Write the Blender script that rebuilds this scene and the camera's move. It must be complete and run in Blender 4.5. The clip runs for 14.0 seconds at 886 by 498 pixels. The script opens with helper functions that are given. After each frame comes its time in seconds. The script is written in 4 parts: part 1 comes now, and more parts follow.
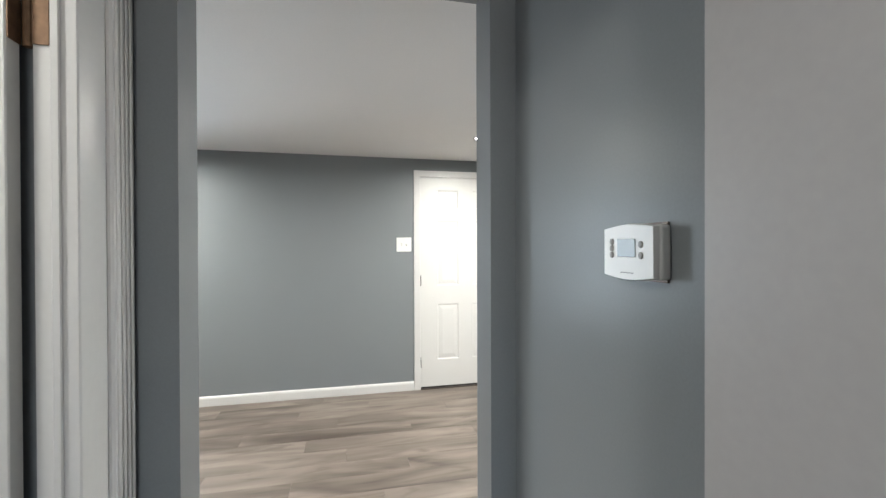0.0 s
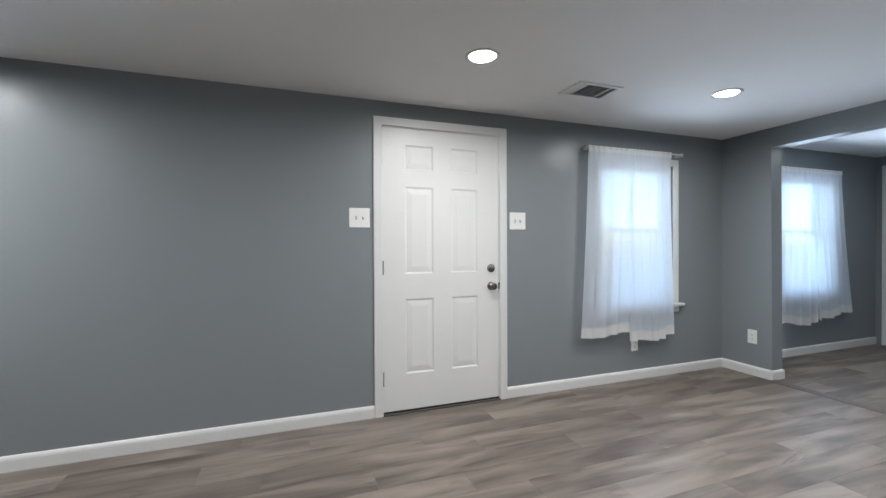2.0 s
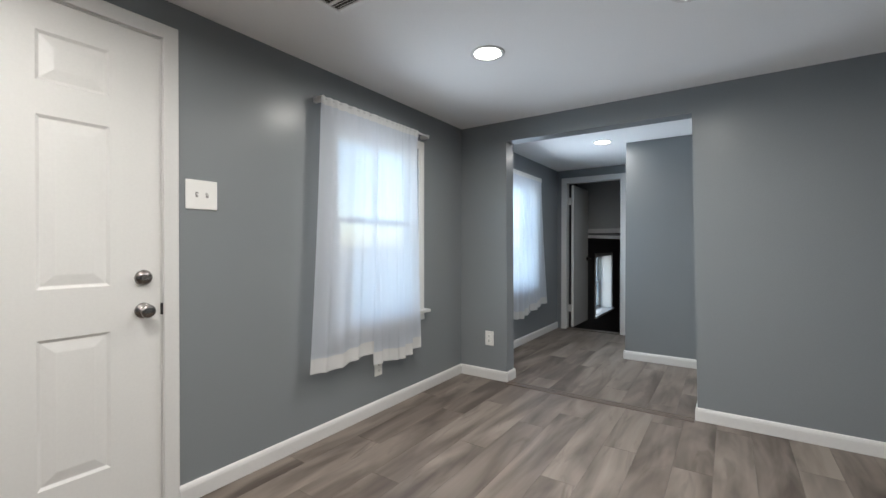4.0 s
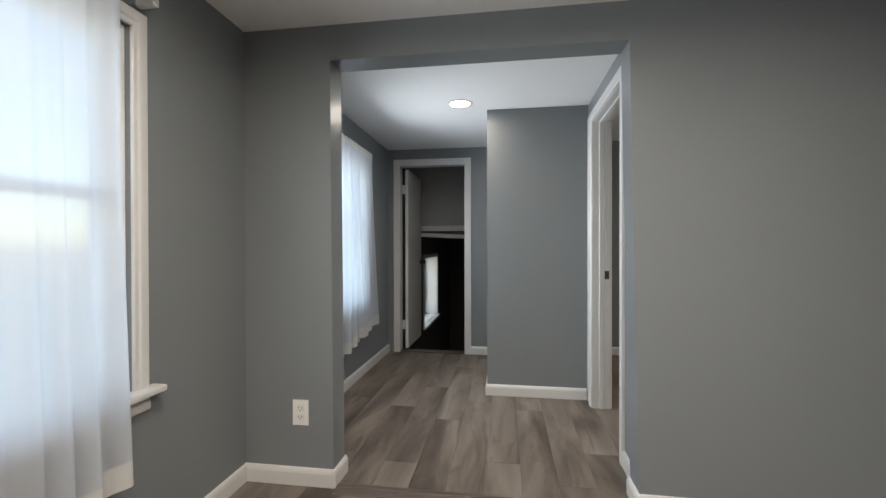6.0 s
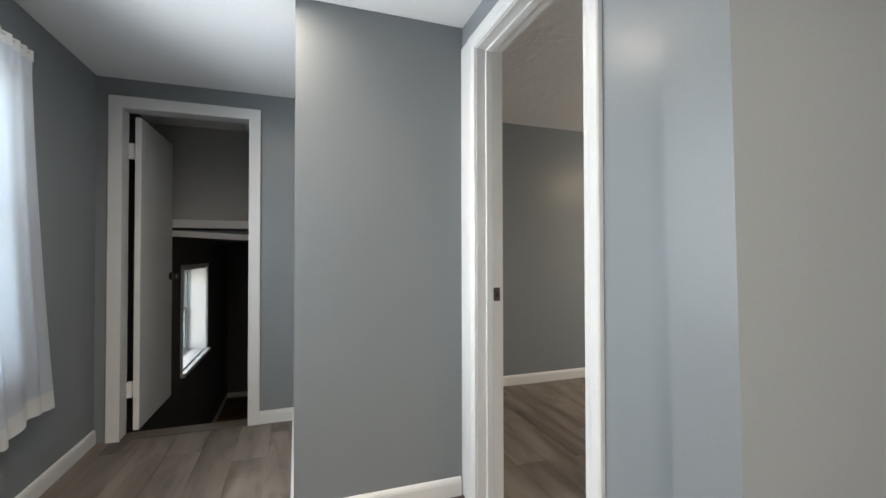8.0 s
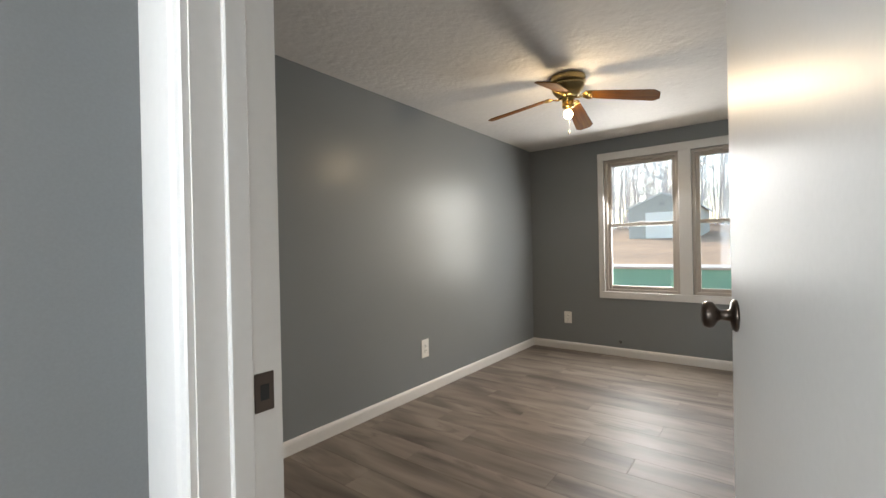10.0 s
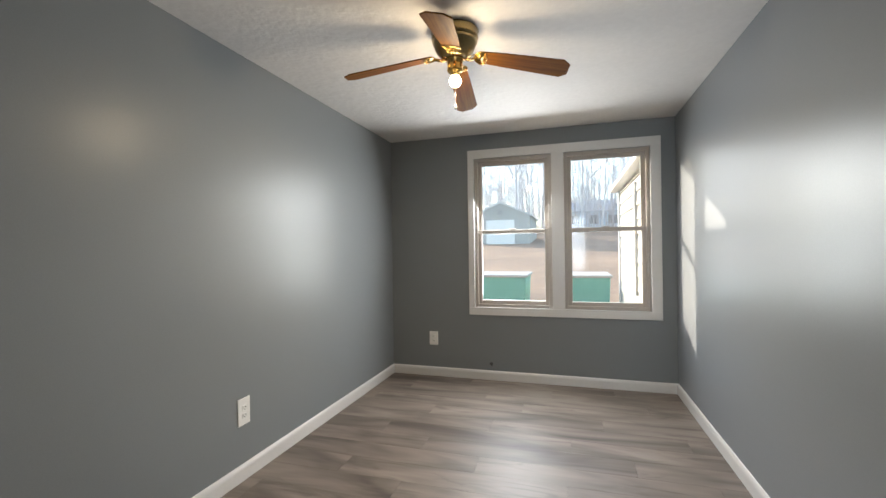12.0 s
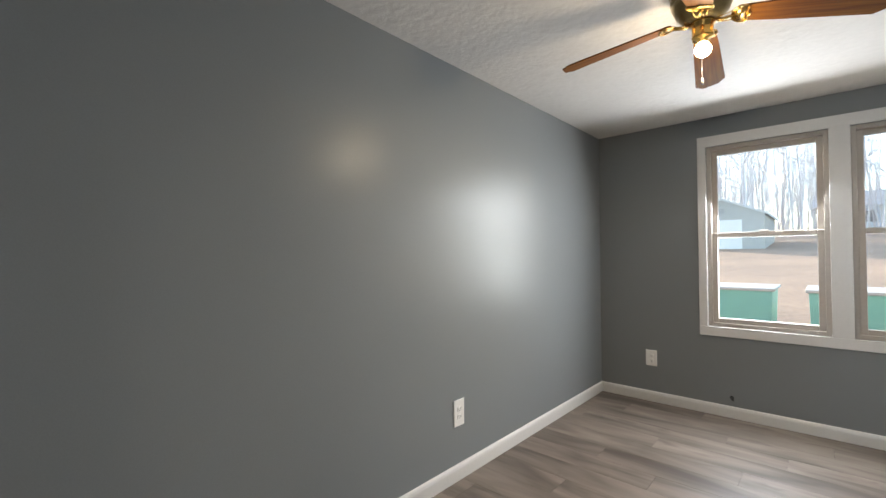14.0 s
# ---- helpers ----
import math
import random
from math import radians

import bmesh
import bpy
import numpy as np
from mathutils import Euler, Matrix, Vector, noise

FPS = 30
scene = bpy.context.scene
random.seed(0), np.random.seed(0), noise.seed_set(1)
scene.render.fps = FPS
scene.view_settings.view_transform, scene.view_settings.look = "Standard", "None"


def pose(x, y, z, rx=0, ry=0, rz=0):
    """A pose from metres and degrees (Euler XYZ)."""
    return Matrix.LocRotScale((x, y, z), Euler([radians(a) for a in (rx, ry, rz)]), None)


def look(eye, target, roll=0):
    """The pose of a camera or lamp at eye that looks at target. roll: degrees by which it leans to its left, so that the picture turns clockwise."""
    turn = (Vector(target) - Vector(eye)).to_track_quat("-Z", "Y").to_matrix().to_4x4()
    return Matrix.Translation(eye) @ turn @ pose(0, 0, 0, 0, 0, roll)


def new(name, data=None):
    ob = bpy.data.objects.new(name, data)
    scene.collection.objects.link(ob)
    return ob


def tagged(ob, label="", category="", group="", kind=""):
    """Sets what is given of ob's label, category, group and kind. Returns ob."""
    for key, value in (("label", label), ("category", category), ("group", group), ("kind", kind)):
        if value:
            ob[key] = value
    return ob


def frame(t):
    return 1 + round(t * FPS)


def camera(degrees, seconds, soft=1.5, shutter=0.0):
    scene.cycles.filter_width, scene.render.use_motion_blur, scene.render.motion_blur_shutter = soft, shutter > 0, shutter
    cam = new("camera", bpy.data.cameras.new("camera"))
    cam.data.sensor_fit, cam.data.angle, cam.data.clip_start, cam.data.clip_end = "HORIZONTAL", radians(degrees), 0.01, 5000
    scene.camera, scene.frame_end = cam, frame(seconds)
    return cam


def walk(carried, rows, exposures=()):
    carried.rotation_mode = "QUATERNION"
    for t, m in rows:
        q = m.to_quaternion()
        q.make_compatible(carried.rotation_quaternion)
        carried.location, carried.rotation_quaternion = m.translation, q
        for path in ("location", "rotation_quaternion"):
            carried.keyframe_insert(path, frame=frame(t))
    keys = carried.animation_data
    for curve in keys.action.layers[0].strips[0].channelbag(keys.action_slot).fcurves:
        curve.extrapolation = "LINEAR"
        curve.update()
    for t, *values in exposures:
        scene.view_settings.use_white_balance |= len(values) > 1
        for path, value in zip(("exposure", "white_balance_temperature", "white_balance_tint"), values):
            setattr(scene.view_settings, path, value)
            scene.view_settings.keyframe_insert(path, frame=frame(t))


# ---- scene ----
cam = camera(93.1, 14.0)
PATH = [
    (0, (-0.606, -3.998, 1.381), (-0.169, -2.047, 1.369), -0.2),
    (0.5, (-0.612, -3.732, 1.303), (-0.322, -1.753, 1.291), -0.2),
    (1, (-0.593, -3.442, 1.271), (-0.298, -1.464, 1.254), -0.2),
    (1.5, (-0.585, -3.178, 1.263), (-0.14, -1.228, 1.236), -0.25),
    (2, (-0.555, -2.924, 1.209), (0.135, -1.047, 1.19), -0.3),
    (2.5, (-0.452, -2.702, 1.156), (0.519, -0.954, 1.146), -0.3),
    (3, (-0.284, -2.49, 1.175), (0.954, -0.919, 1.15), -0.1),
    (3.5, (-0.077, -2.253, 1.16), (1.398, -0.902, 1.139), 0.1),
    (5.8, (1.365, -1.339, 1.165), (3.328, -0.96, 1.152), -0.2),
    (6, (1.518, -1.279, 1.161), (3.496, -0.986, 1.149), -0.1),
    (6.5, (1.893, -1.197, 1.156), (3.891, -1.113, 1.151), -0.1),
    (7, (2.236, -1.122, 1.142), (4.231, -1.255, 1.147), -0.0),
    (7.5, (2.609, -1.13, 1.139), (4.571, -1.516, 1.151), -0.1),
    (8, (2.945, -1.148, 1.13), (4.833, -1.807, 1.16), -0.1),
    (8.5, (3.257, -1.214, 1.126), (5.023, -2.152, 1.168), -0.0),
    (9, (3.586, -1.408, 1.13), (5.228, -2.55, 1.167), -0.1),
    (9.2, (3.691, -1.448, 1.135), (5.259, -2.688, 1.159), -0.5),
    (11.3, (4.404, -2.115, 1.225), (5.074, -4.0, 1.22), -0.9),
    (11.5, (4.448, -2.187, 1.226), (5.067, -4.089, 1.22), -0.9),
    (12, (4.521, -2.397, 1.22), (5.098, -4.312, 1.22), -0.8),
    (12.5, (4.578, -2.557, 1.224), (5.232, -4.447, 1.231), -0.7),
    (13, (4.643, -2.593, 1.209), (5.479, -4.41, 1.227), -0.6),
    (13.5, (4.691, -2.535, 1.211), (5.767, -4.221, 1.239), -0.5),
    (14, (4.703, -2.463, 1.229), (6.046, -3.944, 1.261), -0.4),
]
EXPOSURES = [(0.0, 5.15, 6250, 7), (0.5, 5.2, 6250, 8), (1.0, 4.95, 6200, 9), (2.0, 4.45, 5900, 9), (3.0, 4.3, 6100, 10), (3.5, 4.4, 6150, 10), (6.0, 4.35, 7050, 12), (6.5, 4.6, 6950, 12), (7.5, 4.8, 7000, 12), (9.0, 4.72, 7250, 13), (11.5, 4.85, 6600, 11), (13.0, 4.95, 6550, 11), (14.0, 5.0, 6500, 11)]
walk(cam, [(t, look(eye, target, roll)) for t, eye, target, roll in PATH], EXPOSURES)

# ---- daylight ----
SUN_WAY = Vector((1.0, -0.75, 0.39)).normalized()
world = bpy.data.worlds.new("daylight")
scene.world = world
world.use_nodes = True
wn = world.node_tree.nodes
sky = wn.new("ShaderNodeTexSky")
sky.sky_type = "NISHITA"
sky.sun_disc = False
sky.sun_elevation = radians(17)
sky.dust_density = 0.8
sky.sun_rotation = math.atan2(SUN_WAY.x, SUN_WAY.y)
world.node_tree.links.new(sky.outputs[0], wn["Background"].inputs[0])
wn["Background"].inputs[1].default_value = 0.027
sun_lamp = bpy.data.lights.new("sun", "SUN")
sun_lamp.energy, sun_lamp.angle, sun_lamp.color = 0.30, radians(0.6), (1.0, 0.9, 0.76)
new("sun", sun_lamp).matrix_world = look(SUN_WAY * 30, (0, 0, 0))

CEIL, BED_CEIL = 2.225, 2.285
# the last downlight is unseen, added to brighten the living room wall
DOWNLIGHTS = [(0.433, -0.869), (2.23, -0.917), (2.192, -1.897), (0.47, -1.82), (-2.326, -0.692), (-2.3, -1.85)]
HALL_LIGHT = (4.638, -0.947)
# unseen side-room lamp, added to brighten the hall wall
ADDED_SIDE_LIGHT = (-1.72, -3.62)


def round_lamp(x, y, z, power, colour, size=0.13):
    d = bpy.data.lights.new("downlight_lamp", "AREA")
    d.shape, d.size, d.energy, d.color = "DISK", size, power, colour
    d.spread = radians(172)
    ob = new("downlight_lamp", d)
    ob.location = (x, y, z)
    return ob


for lx, ly in DOWNLIGHTS:
    round_lamp(lx, ly, CEIL - 0.012, 0.8 if lx > 0 else 1.05, (1.0, 0.95, 0.88))
round_lamp(*HALL_LIGHT, CEIL - 0.012, 0.3, (1.0, 0.95, 0.88))
round_lamp(*ADDED_SIDE_LIGHT, CEIL - 0.012, 0.38, (1.0, 0.95, 0.88))


def window_lamp(x0, x1, z0, z1, y, way, power, colour, fall=0.0, spread=178):
    """Sky light entering by a window; way is +1 or -1 along y, fall its slope downwards."""
    d = bpy.data.lights.new("window_daylight", "AREA")
    d.shape, d.size, d.size_y, d.energy, d.color = "RECTANGLE", x1 - x0, z1 - z0, power, colour
    d.spread = radians(spread)
    new("window_daylight", d).matrix_world = look(((x0 + x1) / 2, y, (z0 + z1) / 2), ((x0 + x1) / 2, y + way, (z0 + z1) / 2 - fall))


COOL = (0.80, 0.90, 1.0)
window_lamp(3.88, 4.55, 0.68, 2.05, -6.405, 1, 0.27, (0.93, 0.97, 1.0), 0.5, 176)
window_lamp(4.68, 5.36, 0.68, 2.05, -6.405, 1, 2.1, (0.93, 0.97, 1.0), 0.5, 176)
for wx0, wx1, into, behind, tint in ((1.98, 2.78, 0.46, 0.07, COOL), (-3.01, -2.22, 0.75, 0.05, COOL), (4.18, 5.10, 0.98, 0.24, (0.74, 0.87, 1.0))):
    window_lamp(wx0, wx1, 0.7, 1.9, -0.125, -1, into, tint, 0.0, 140)
    window_lamp(wx0, wx1, 0.67, 1.91, 0.175, -1, behind, (0.66, 0.82, 1.0))
window_lamp(8.1, 9.32, -0.08, 0.93, 0.19, -1, 0.24, (0.92, 0.97, 1.0))
# hall-end window is unseen, added to light the hall from behind
window_lamp(-1.0, -0.3, 0.9, 2.0, -5.34, 1, 0.33, (1.0, 0.95, 0.92))
BULB = Vector((5.045, -4.385, 2.04))
bulb_lamp = bpy.data.lights.new("bulb_lamp", "POINT")
bulb_lamp.energy, bulb_lamp.color, bulb_lamp.shadow_soft_size = 0.24, (1.0, 0.78, 0.52), 0.04
new("bulb_lamp", bulb_lamp).location = BULB
down_lamp = bpy.data.lights.new("bulb_lamp", "AREA")  # the bulb throws most of its light downwards
down_lamp.shape, down_lamp.size, down_lamp.energy, down_lamp.color = "DISK", 0.06, 0.44, (1.0, 0.80, 0.56)
new("bulb_lamp", down_lamp).location = BULB - Vector((0, 0, 0.033))


# ---- materials ----
def node_mat(name):
    m = bpy.data.materials.new(name)
    m.use_nodes = True
    return m, m.node_tree.nodes, m.node_tree.links, m.node_tree.nodes["Principled BSDF"]


def surface(name, colour, rough=0.5, metal=0.0, vary=0.06, grain=40.0, bump=0.15, big=1.2, dist=0.002, spec=0.5):
    """Paint, metal or plastic with two scales of variation and fine relief."""
    m, n, l, b = node_mat(name)
    tc = n.new("ShaderNodeTexCoord")
    small, large = n.new("ShaderNodeTexNoise"), n.new("ShaderNodeTexNoise")
    small.inputs["Scale"].default_value, small.inputs["Detail"].default_value = grain, 4
    large.inputs["Scale"].default_value, large.inputs["Detail"].default_value = big, 3
    for x in (small, large):
        l.new(tc.outputs["Object"], x.inputs["Vector"])
    add = n.new("ShaderNodeMath")
    add.operation = "ADD"
    l.new(small.outputs["Fac"], add.inputs[0])
    l.new(large.outputs["Fac"], add.inputs[1])
    ramp = n.new("ShaderNodeMapRange")
    ramp.inputs["From Min"].default_value, ramp.inputs["From Max"].default_value = 0.6, 1.4
    ramp.inputs["To Min"].default_value, ramp.inputs["To Max"].default_value = 1 - vary, 1 + vary
    l.new(add.outputs[0], ramp.inputs["Value"])
    mul = n.new("ShaderNodeVectorMath")
    mul.operation = "SCALE"
    mul.inputs[0].default_value = colour
    l.new(ramp.outputs[0], mul.inputs["Scale"])
    l.new(mul.outputs[0], b.inputs["Base Color"])
    rr = n.new("ShaderNodeMapRange")
    rr.inputs["From Min"].default_value, rr.inputs["From Max"].default_value = 0.3, 0.7
    rr.inputs["To Min"].default_value, rr.inputs["To Max"].default_value = rough * 0.9, min(1, rough * 1.1)
    l.new(large.outputs["Fac"], rr.inputs["Value"])
    l.new(rr.outputs[0], b.inputs["Roughness"])
    b.inputs["Metallic"].default_value = metal
    b.inputs["Specular IOR Level"].default_value = spec
    if bump:
        bp = n.new("ShaderNodeBump")
        bp.inputs["Strength"].default_value, bp.inputs["Distance"].default_value = bump, dist
        l.new(small.outputs["Fac"], bp.inputs["Height"])
        l.new(bp.outputs[0], b.inputs["Normal"])
    return m


def plank_mat(name):
    """Grey-brown vinyl oak: long streaks, a tone for each plank, cathedral knots."""
    m, n, l, b = node_mat(name)
    tc, oi = n.new("ShaderNodeTexCoord"), n.new("ShaderNodeObjectInfo")
    off = n.new("ShaderNodeVectorMath")
    off.operation = "MULTIPLY_ADD"
    comb = n.new("ShaderNodeCombineXYZ")
    for i in range(3):
        l.new(oi.outputs["Random"], comb.inputs[i])
    off.inputs[1].default_value = (37.0, 53.0, 11.0)
    l.new(comb.outputs[0], off.inputs[0])
    l.new(tc.outputs["Object"], off.inputs[2])

    def streak(sx, sy, detail, warp):
        mp = n.new("ShaderNodeMapping")
        mp.inputs["Scale"].default_value = (sx, sy, 1)
        l.new(off.outputs[0], mp.inputs["Vector"])
        t = n.new("ShaderNodeTexNoise")
        t.inputs["Scale"].default_value, t.inputs["Detail"].default_value, t.inputs["Distortion"].default_value = 1.0, detail, warp
        l.new(mp.outputs[0], t.inputs["Vector"])
        return t

    broad, fine, knot = streak(1.1, 5.2, 3, 0.8), streak(2.2, 38.0, 5, 0.3), streak(2.0, 9.0, 3, 1.4)
    ramp = n.new("ShaderNodeValToRGB")
    e = ramp.color_ramp.elements
    e[0].position, e[0].color = 0.30, (0.078, 0.061, 0.050, 1)
    e[1].position, e[1].color = 0.66, (0.26, 0.22, 0.185, 1)
    mid = e.new(0.48)
    mid.color = (0.172, 0.142, 0.118, 1)
    mix1 = n.new("ShaderNodeMath")
    mix1.operation = "MULTIPLY_ADD"
    mix1.inputs[1].default_value = 0.11
    l.new(fine.outputs["Fac"], mix1.inputs[0])
    sc = n.new("ShaderNodeMath")
    sc.operation = "MULTIPLY"
    sc.inputs[1].default_value = 0.87
    l.new(broad.outputs["Fac"], sc.inputs[0])
    l.new(sc.outputs[0], mix1.inputs[2])
    tone = n.new("ShaderNodeMath")
    tone.operation = "MULTIPLY_ADD"
    tone.inputs[1].default_value = 0.08
    l.new(oi.outputs["Random"], tone.inputs[0])
    l.new(mix1.outputs[0], tone.inputs[2])
    sub = n.new("ShaderNodeMath")
    sub.operation = "SUBTRACT"
    sub.inputs[1].default_value = 0.055
    l.new(tone.outputs[0], sub.inputs[0])
    l.new(sub.outputs[0], ramp.inputs["Fac"])
    kr = n.new("ShaderNodeMapRange")
    kr.inputs["From Min"].default_value, kr.inputs["From Max"].default_value = 0.57, 0.72
    kr.inputs["To Min"].default_value, kr.inputs["To Max"].default_value = 0.0, 0.72
    l.new(knot.outputs["Fac"], kr.inputs["Value"])
    dark = n.new("ShaderNodeMix")
    dark.data_type = "RGBA"
    dark.inputs["B"].default_value = (0.10, 0.078, 0.063, 1)
    l.new(kr.outputs[0], dark.inputs["Factor"])
    l.new(ramp.outputs["Color"], dark.inputs["A"])
    l.new(dark.outputs["Result"], b.inputs["Base Color"])
    b.inputs["Roughness"].default_value = 0.47
    b.inputs["Specular IOR Level"].default_value = 0.36
    bp = n.new("ShaderNodeBump")
    bp.inputs["Strength"].default_value, bp.inputs["Distance"].default_value = 0.12, 0.0015
    l.new(fine.outputs["Fac"], bp.inputs["Height"])
    l.new(bp.outputs[0], b.inputs["Normal"])
    return m


def sheer_mat(name, clear, colour=(0.86, 0.87, 0.9), passes=0.62):
    """Thin woven cloth: part lets light straight through, part scatters it."""
    m, n, l, b = node_mat(name)
    out = n["Material Output"]
    n.remove(b)
    tc = n.new("ShaderNodeTexCoord")
    weave = n.new("ShaderNodeTexNoise")
    weave.inputs["Scale"].default_value = 90
    mp = n.new("ShaderNodeMapping")
    mp.inputs["Scale"].default_value = (1, 1, 0.12)
    l.new(tc.outputs["Object"], mp.inputs["Vector"])
    l.new(mp.outputs[0], weave.inputs["Vector"])
    tr, di, cl = n.new("ShaderNodeBsdfTranslucent"), n.new("ShaderNodeBsdfDiffuse"), n.new("ShaderNodeBsdfTransparent")
    tr.inputs[0].default_value = di.inputs[0].default_value = (*colour, 1)
    cl.inputs[0].default_value = (0.84, 0.92, 1, 1)
    m1, m2 = n.new("ShaderNodeMixShader"), n.new("ShaderNodeMixShader")
    m1.inputs[0].default_value = passes
    l.new(di.outputs[0], m1.inputs[1])
    l.new(tr.outputs[0], m1.inputs[2])
    rng = n.new("ShaderNodeMapRange")
    rng.inputs["From Min"].default_value, rng.inputs["From Max"].default_value = 0.3, 0.7
    rng.inputs["To Min"].default_value, rng.inputs["To Max"].default_value = clear * 0.97, clear * 1.03
    l.new(weave.outputs["Fac"], rng.inputs["Value"])
    l.new(rng.outputs[0], m2.inputs[0])
    l.new(m1.outputs[0], m2.inputs[1])
    l.new(cl.outputs[0], m2.inputs[2])
    l.new(m2.outputs[0], out.inputs["Surface"])
    return m


def glass_mat(name):
    """Clear pane with a thin pale film that stands in for veiling glare."""
    m, n, l, b = node_mat(name)
    out = n["Material Output"]
    n.remove(b)
    cl, gl, fr, mx = n.new("ShaderNodeBsdfTransparent"), n.new("ShaderNodeBsdfGlossy"), n.new("ShaderNodeLayerWeight"), n.new("ShaderNodeMixShader")
    cl.inputs[0].default_value = (0.96, 0.98, 0.98, 1)
    gl.inputs["Roughness"].default_value = 0.02
    steep, gloss = n.new("ShaderNodeMath"), n.new("ShaderNodeMath")
    steep.operation, gloss.operation = "POWER", "MULTIPLY_ADD"
    steep.inputs[1].default_value = 5.0
    gloss.inputs[1].default_value, gloss.inputs[2].default_value = 0.95, 0.02
    fr.inputs["Blend"].default_value = 0.5
    l.new(fr.outputs["Facing"], steep.inputs[0])
    l.new(steep.outputs[0], gloss.inputs[0])
    veil, film = n.new("ShaderNodeBsdfTranslucent"), n.new("ShaderNodeMixShader")
    veil.inputs[0].default_value = (0.9, 0.9, 0.9, 1)
    film.inputs[0].default_value = 0.0012
    l.new(cl.outputs[0], film.inputs[1])
    l.new(veil.outputs[0], film.inputs[2])
    l.new(gloss.outputs[0], mx.inputs[0])
    l.new(film.outputs[0], mx.inputs[1])
    l.new(gl.outputs[0], mx.inputs[2])
    l.new(mx.outputs[0], out.inputs["Surface"])
    return m


def glow_mat(name, colour, power):
    m, n, l, b = node_mat(name)
    b.inputs["Base Color"].default_value = (0.9, 0.9, 0.88, 1)
    b.inputs["Emission Color"].default_value = (*colour, 1)
    b.inputs["Emission Strength"].default_value = power
    return m


def wood_mat(name, dark, light, along="X", rough=0.3):
    m, n, l, b = node_mat(name)
    tc, mp, t, ramp = n.new("ShaderNodeTexCoord"), n.new("ShaderNodeMapping"), n.new("ShaderNodeTexNoise"), n.new("ShaderNodeValToRGB")
    mp.inputs["Scale"].default_value = {"X": (3, 60, 30), "Y": (60, 3, 30), "Z": (40, 40, 3)}[along]
    t.inputs["Scale"].default_value, t.inputs["Detail"].default_value, t.inputs["Distortion"].default_value = 1, 5, 0.4
    l.new(tc.outputs["Object"], mp.inputs["Vector"])
    l.new(mp.outputs[0], t.inputs["Vector"])
    l.new(t.outputs["Fac"], ramp.inputs["Fac"])
    e = ramp.color_ramp.elements
    e[0].position, e[0].color, e[1].position, e[1].color = 0.35, (*dark, 1), 0.68, (*light, 1)
    l.new(ramp.outputs["Color"], b.inputs["Base Color"])
    b.inputs["Roughness"].default_value = rough
    b.inputs["Specular IOR Level"].default_value = 0.08
    return m


PAINT = surface("blue_grey_wall_paint", (0.208, 0.222, 0.232), 0.32, vary=0.05, grain=220, bump=0.10, big=0.9, dist=0.0008, spec=0.22)
# one dark colour for the stairwell walls and its low ceiling
STAIR_DARK = surface("dark_stairwell_surface", (0.085, 0.077, 0.073), 0.6, vary=0.12, grain=120, bump=0.1)
TRIM = surface("white_trim_paint", (0.64, 0.63, 0.61), 0.32, vary=0.03, grain=60, bump=0.05)
DOOR_WHITE = surface("white_door_paint", (0.68, 0.67, 0.645), 0.38, vary=0.03, grain=90, bump=0.06)
# door colour lowered to grey, standing in for dim light on the leaf
DIMMED_DOOR = surface("dimmed_door_colour", (0.36, 0.345, 0.335), 0.4, vary=0.04, grain=90, bump=0.06)
CEILING_WHITE = surface("flat_ceiling_paint", (0.82, 0.81, 0.80), 0.8, vary=0.03, grain=150, bump=0.12)
STOMP = surface("stomped_ceiling_plaster", (0.72, 0.70, 0.675), 0.85, vary=0.05, grain=34, bump=0.32, big=2.5, dist=0.009)
PLANK = plank_mat("grey_oak_vinyl")
UNDERLAY = surface("floor_joint", (0.09, 0.074, 0.062), 0.8)
SHEER = sheer_mat("white_sheer_cloth", 0.17, (0.84, 0.87, 0.92))
HEM = sheer_mat("folded_sheer_hem", 0.08, (0.88, 0.87, 0.85), 0.4)
GLASS = glass_mat("window_glass")
VINYL = surface("white_window_vinyl", (0.74, 0.74, 0.73), 0.35, vary=0.03)
TAUPE = surface("taupe_window_sash", (0.43, 0.39, 0.345), 0.45, vary=0.07, grain=50)
PLATE = surface("white_switch_plastic", (0.78, 0.77, 0.74), 0.3, vary=0.02, bump=0.0)
SLOT = surface("dark_slot", (0.02, 0.02, 0.02), 0.6, bump=0.0)
NICKEL = surface("satin_nickel", (0.26, 0.245, 0.23), 0.22, 1.0, vary=0.08, bump=0.02)
BRONZE = surface("dark_bronze", (0.12, 0.095, 0.08), 0.3, 1.0, vary=0.1, bump=0.02)
BRASS = surface("polished_brass", (0.62, 0.40, 0.12), 0.2, 1.0, vary=0.1, bump=0.02)
ANTIQUE = surface("antique_brass", (0.33, 0.25, 0.12), 0.3, 1.0, vary=0.15, grain=80, bump=0.05)
RUSTY = surface("rusted_hinge", (0.20, 0.12, 0.07), 0.6, 0.6, vary=0.4, grain=60, bump=0.3)
BLADE = wood_mat("stained_fan_blade", (0.10, 0.034, 0.004), (0.19, 0.074, 0.008), "X", 0.6)
LENS = glow_mat("lit_lamp_lens", (1.0, 0.95, 0.86), 1.0)
BULB_GLOW = glow_mat("lit_bulb", (1.0, 0.84, 0.55), 1.6)
SCREEN = surface("grey_lcd", (0.22, 0.25, 0.27), 0.25, vary=0.04, bump=0.0)
GREY_BUTTON = surface("grey_button", (0.30, 0.29, 0.28), 0.5, bump=0.0)
VENT_METAL = surface("white_vent_enamel", (0.84, 0.84, 0.82), 0.4, vary=0.04)
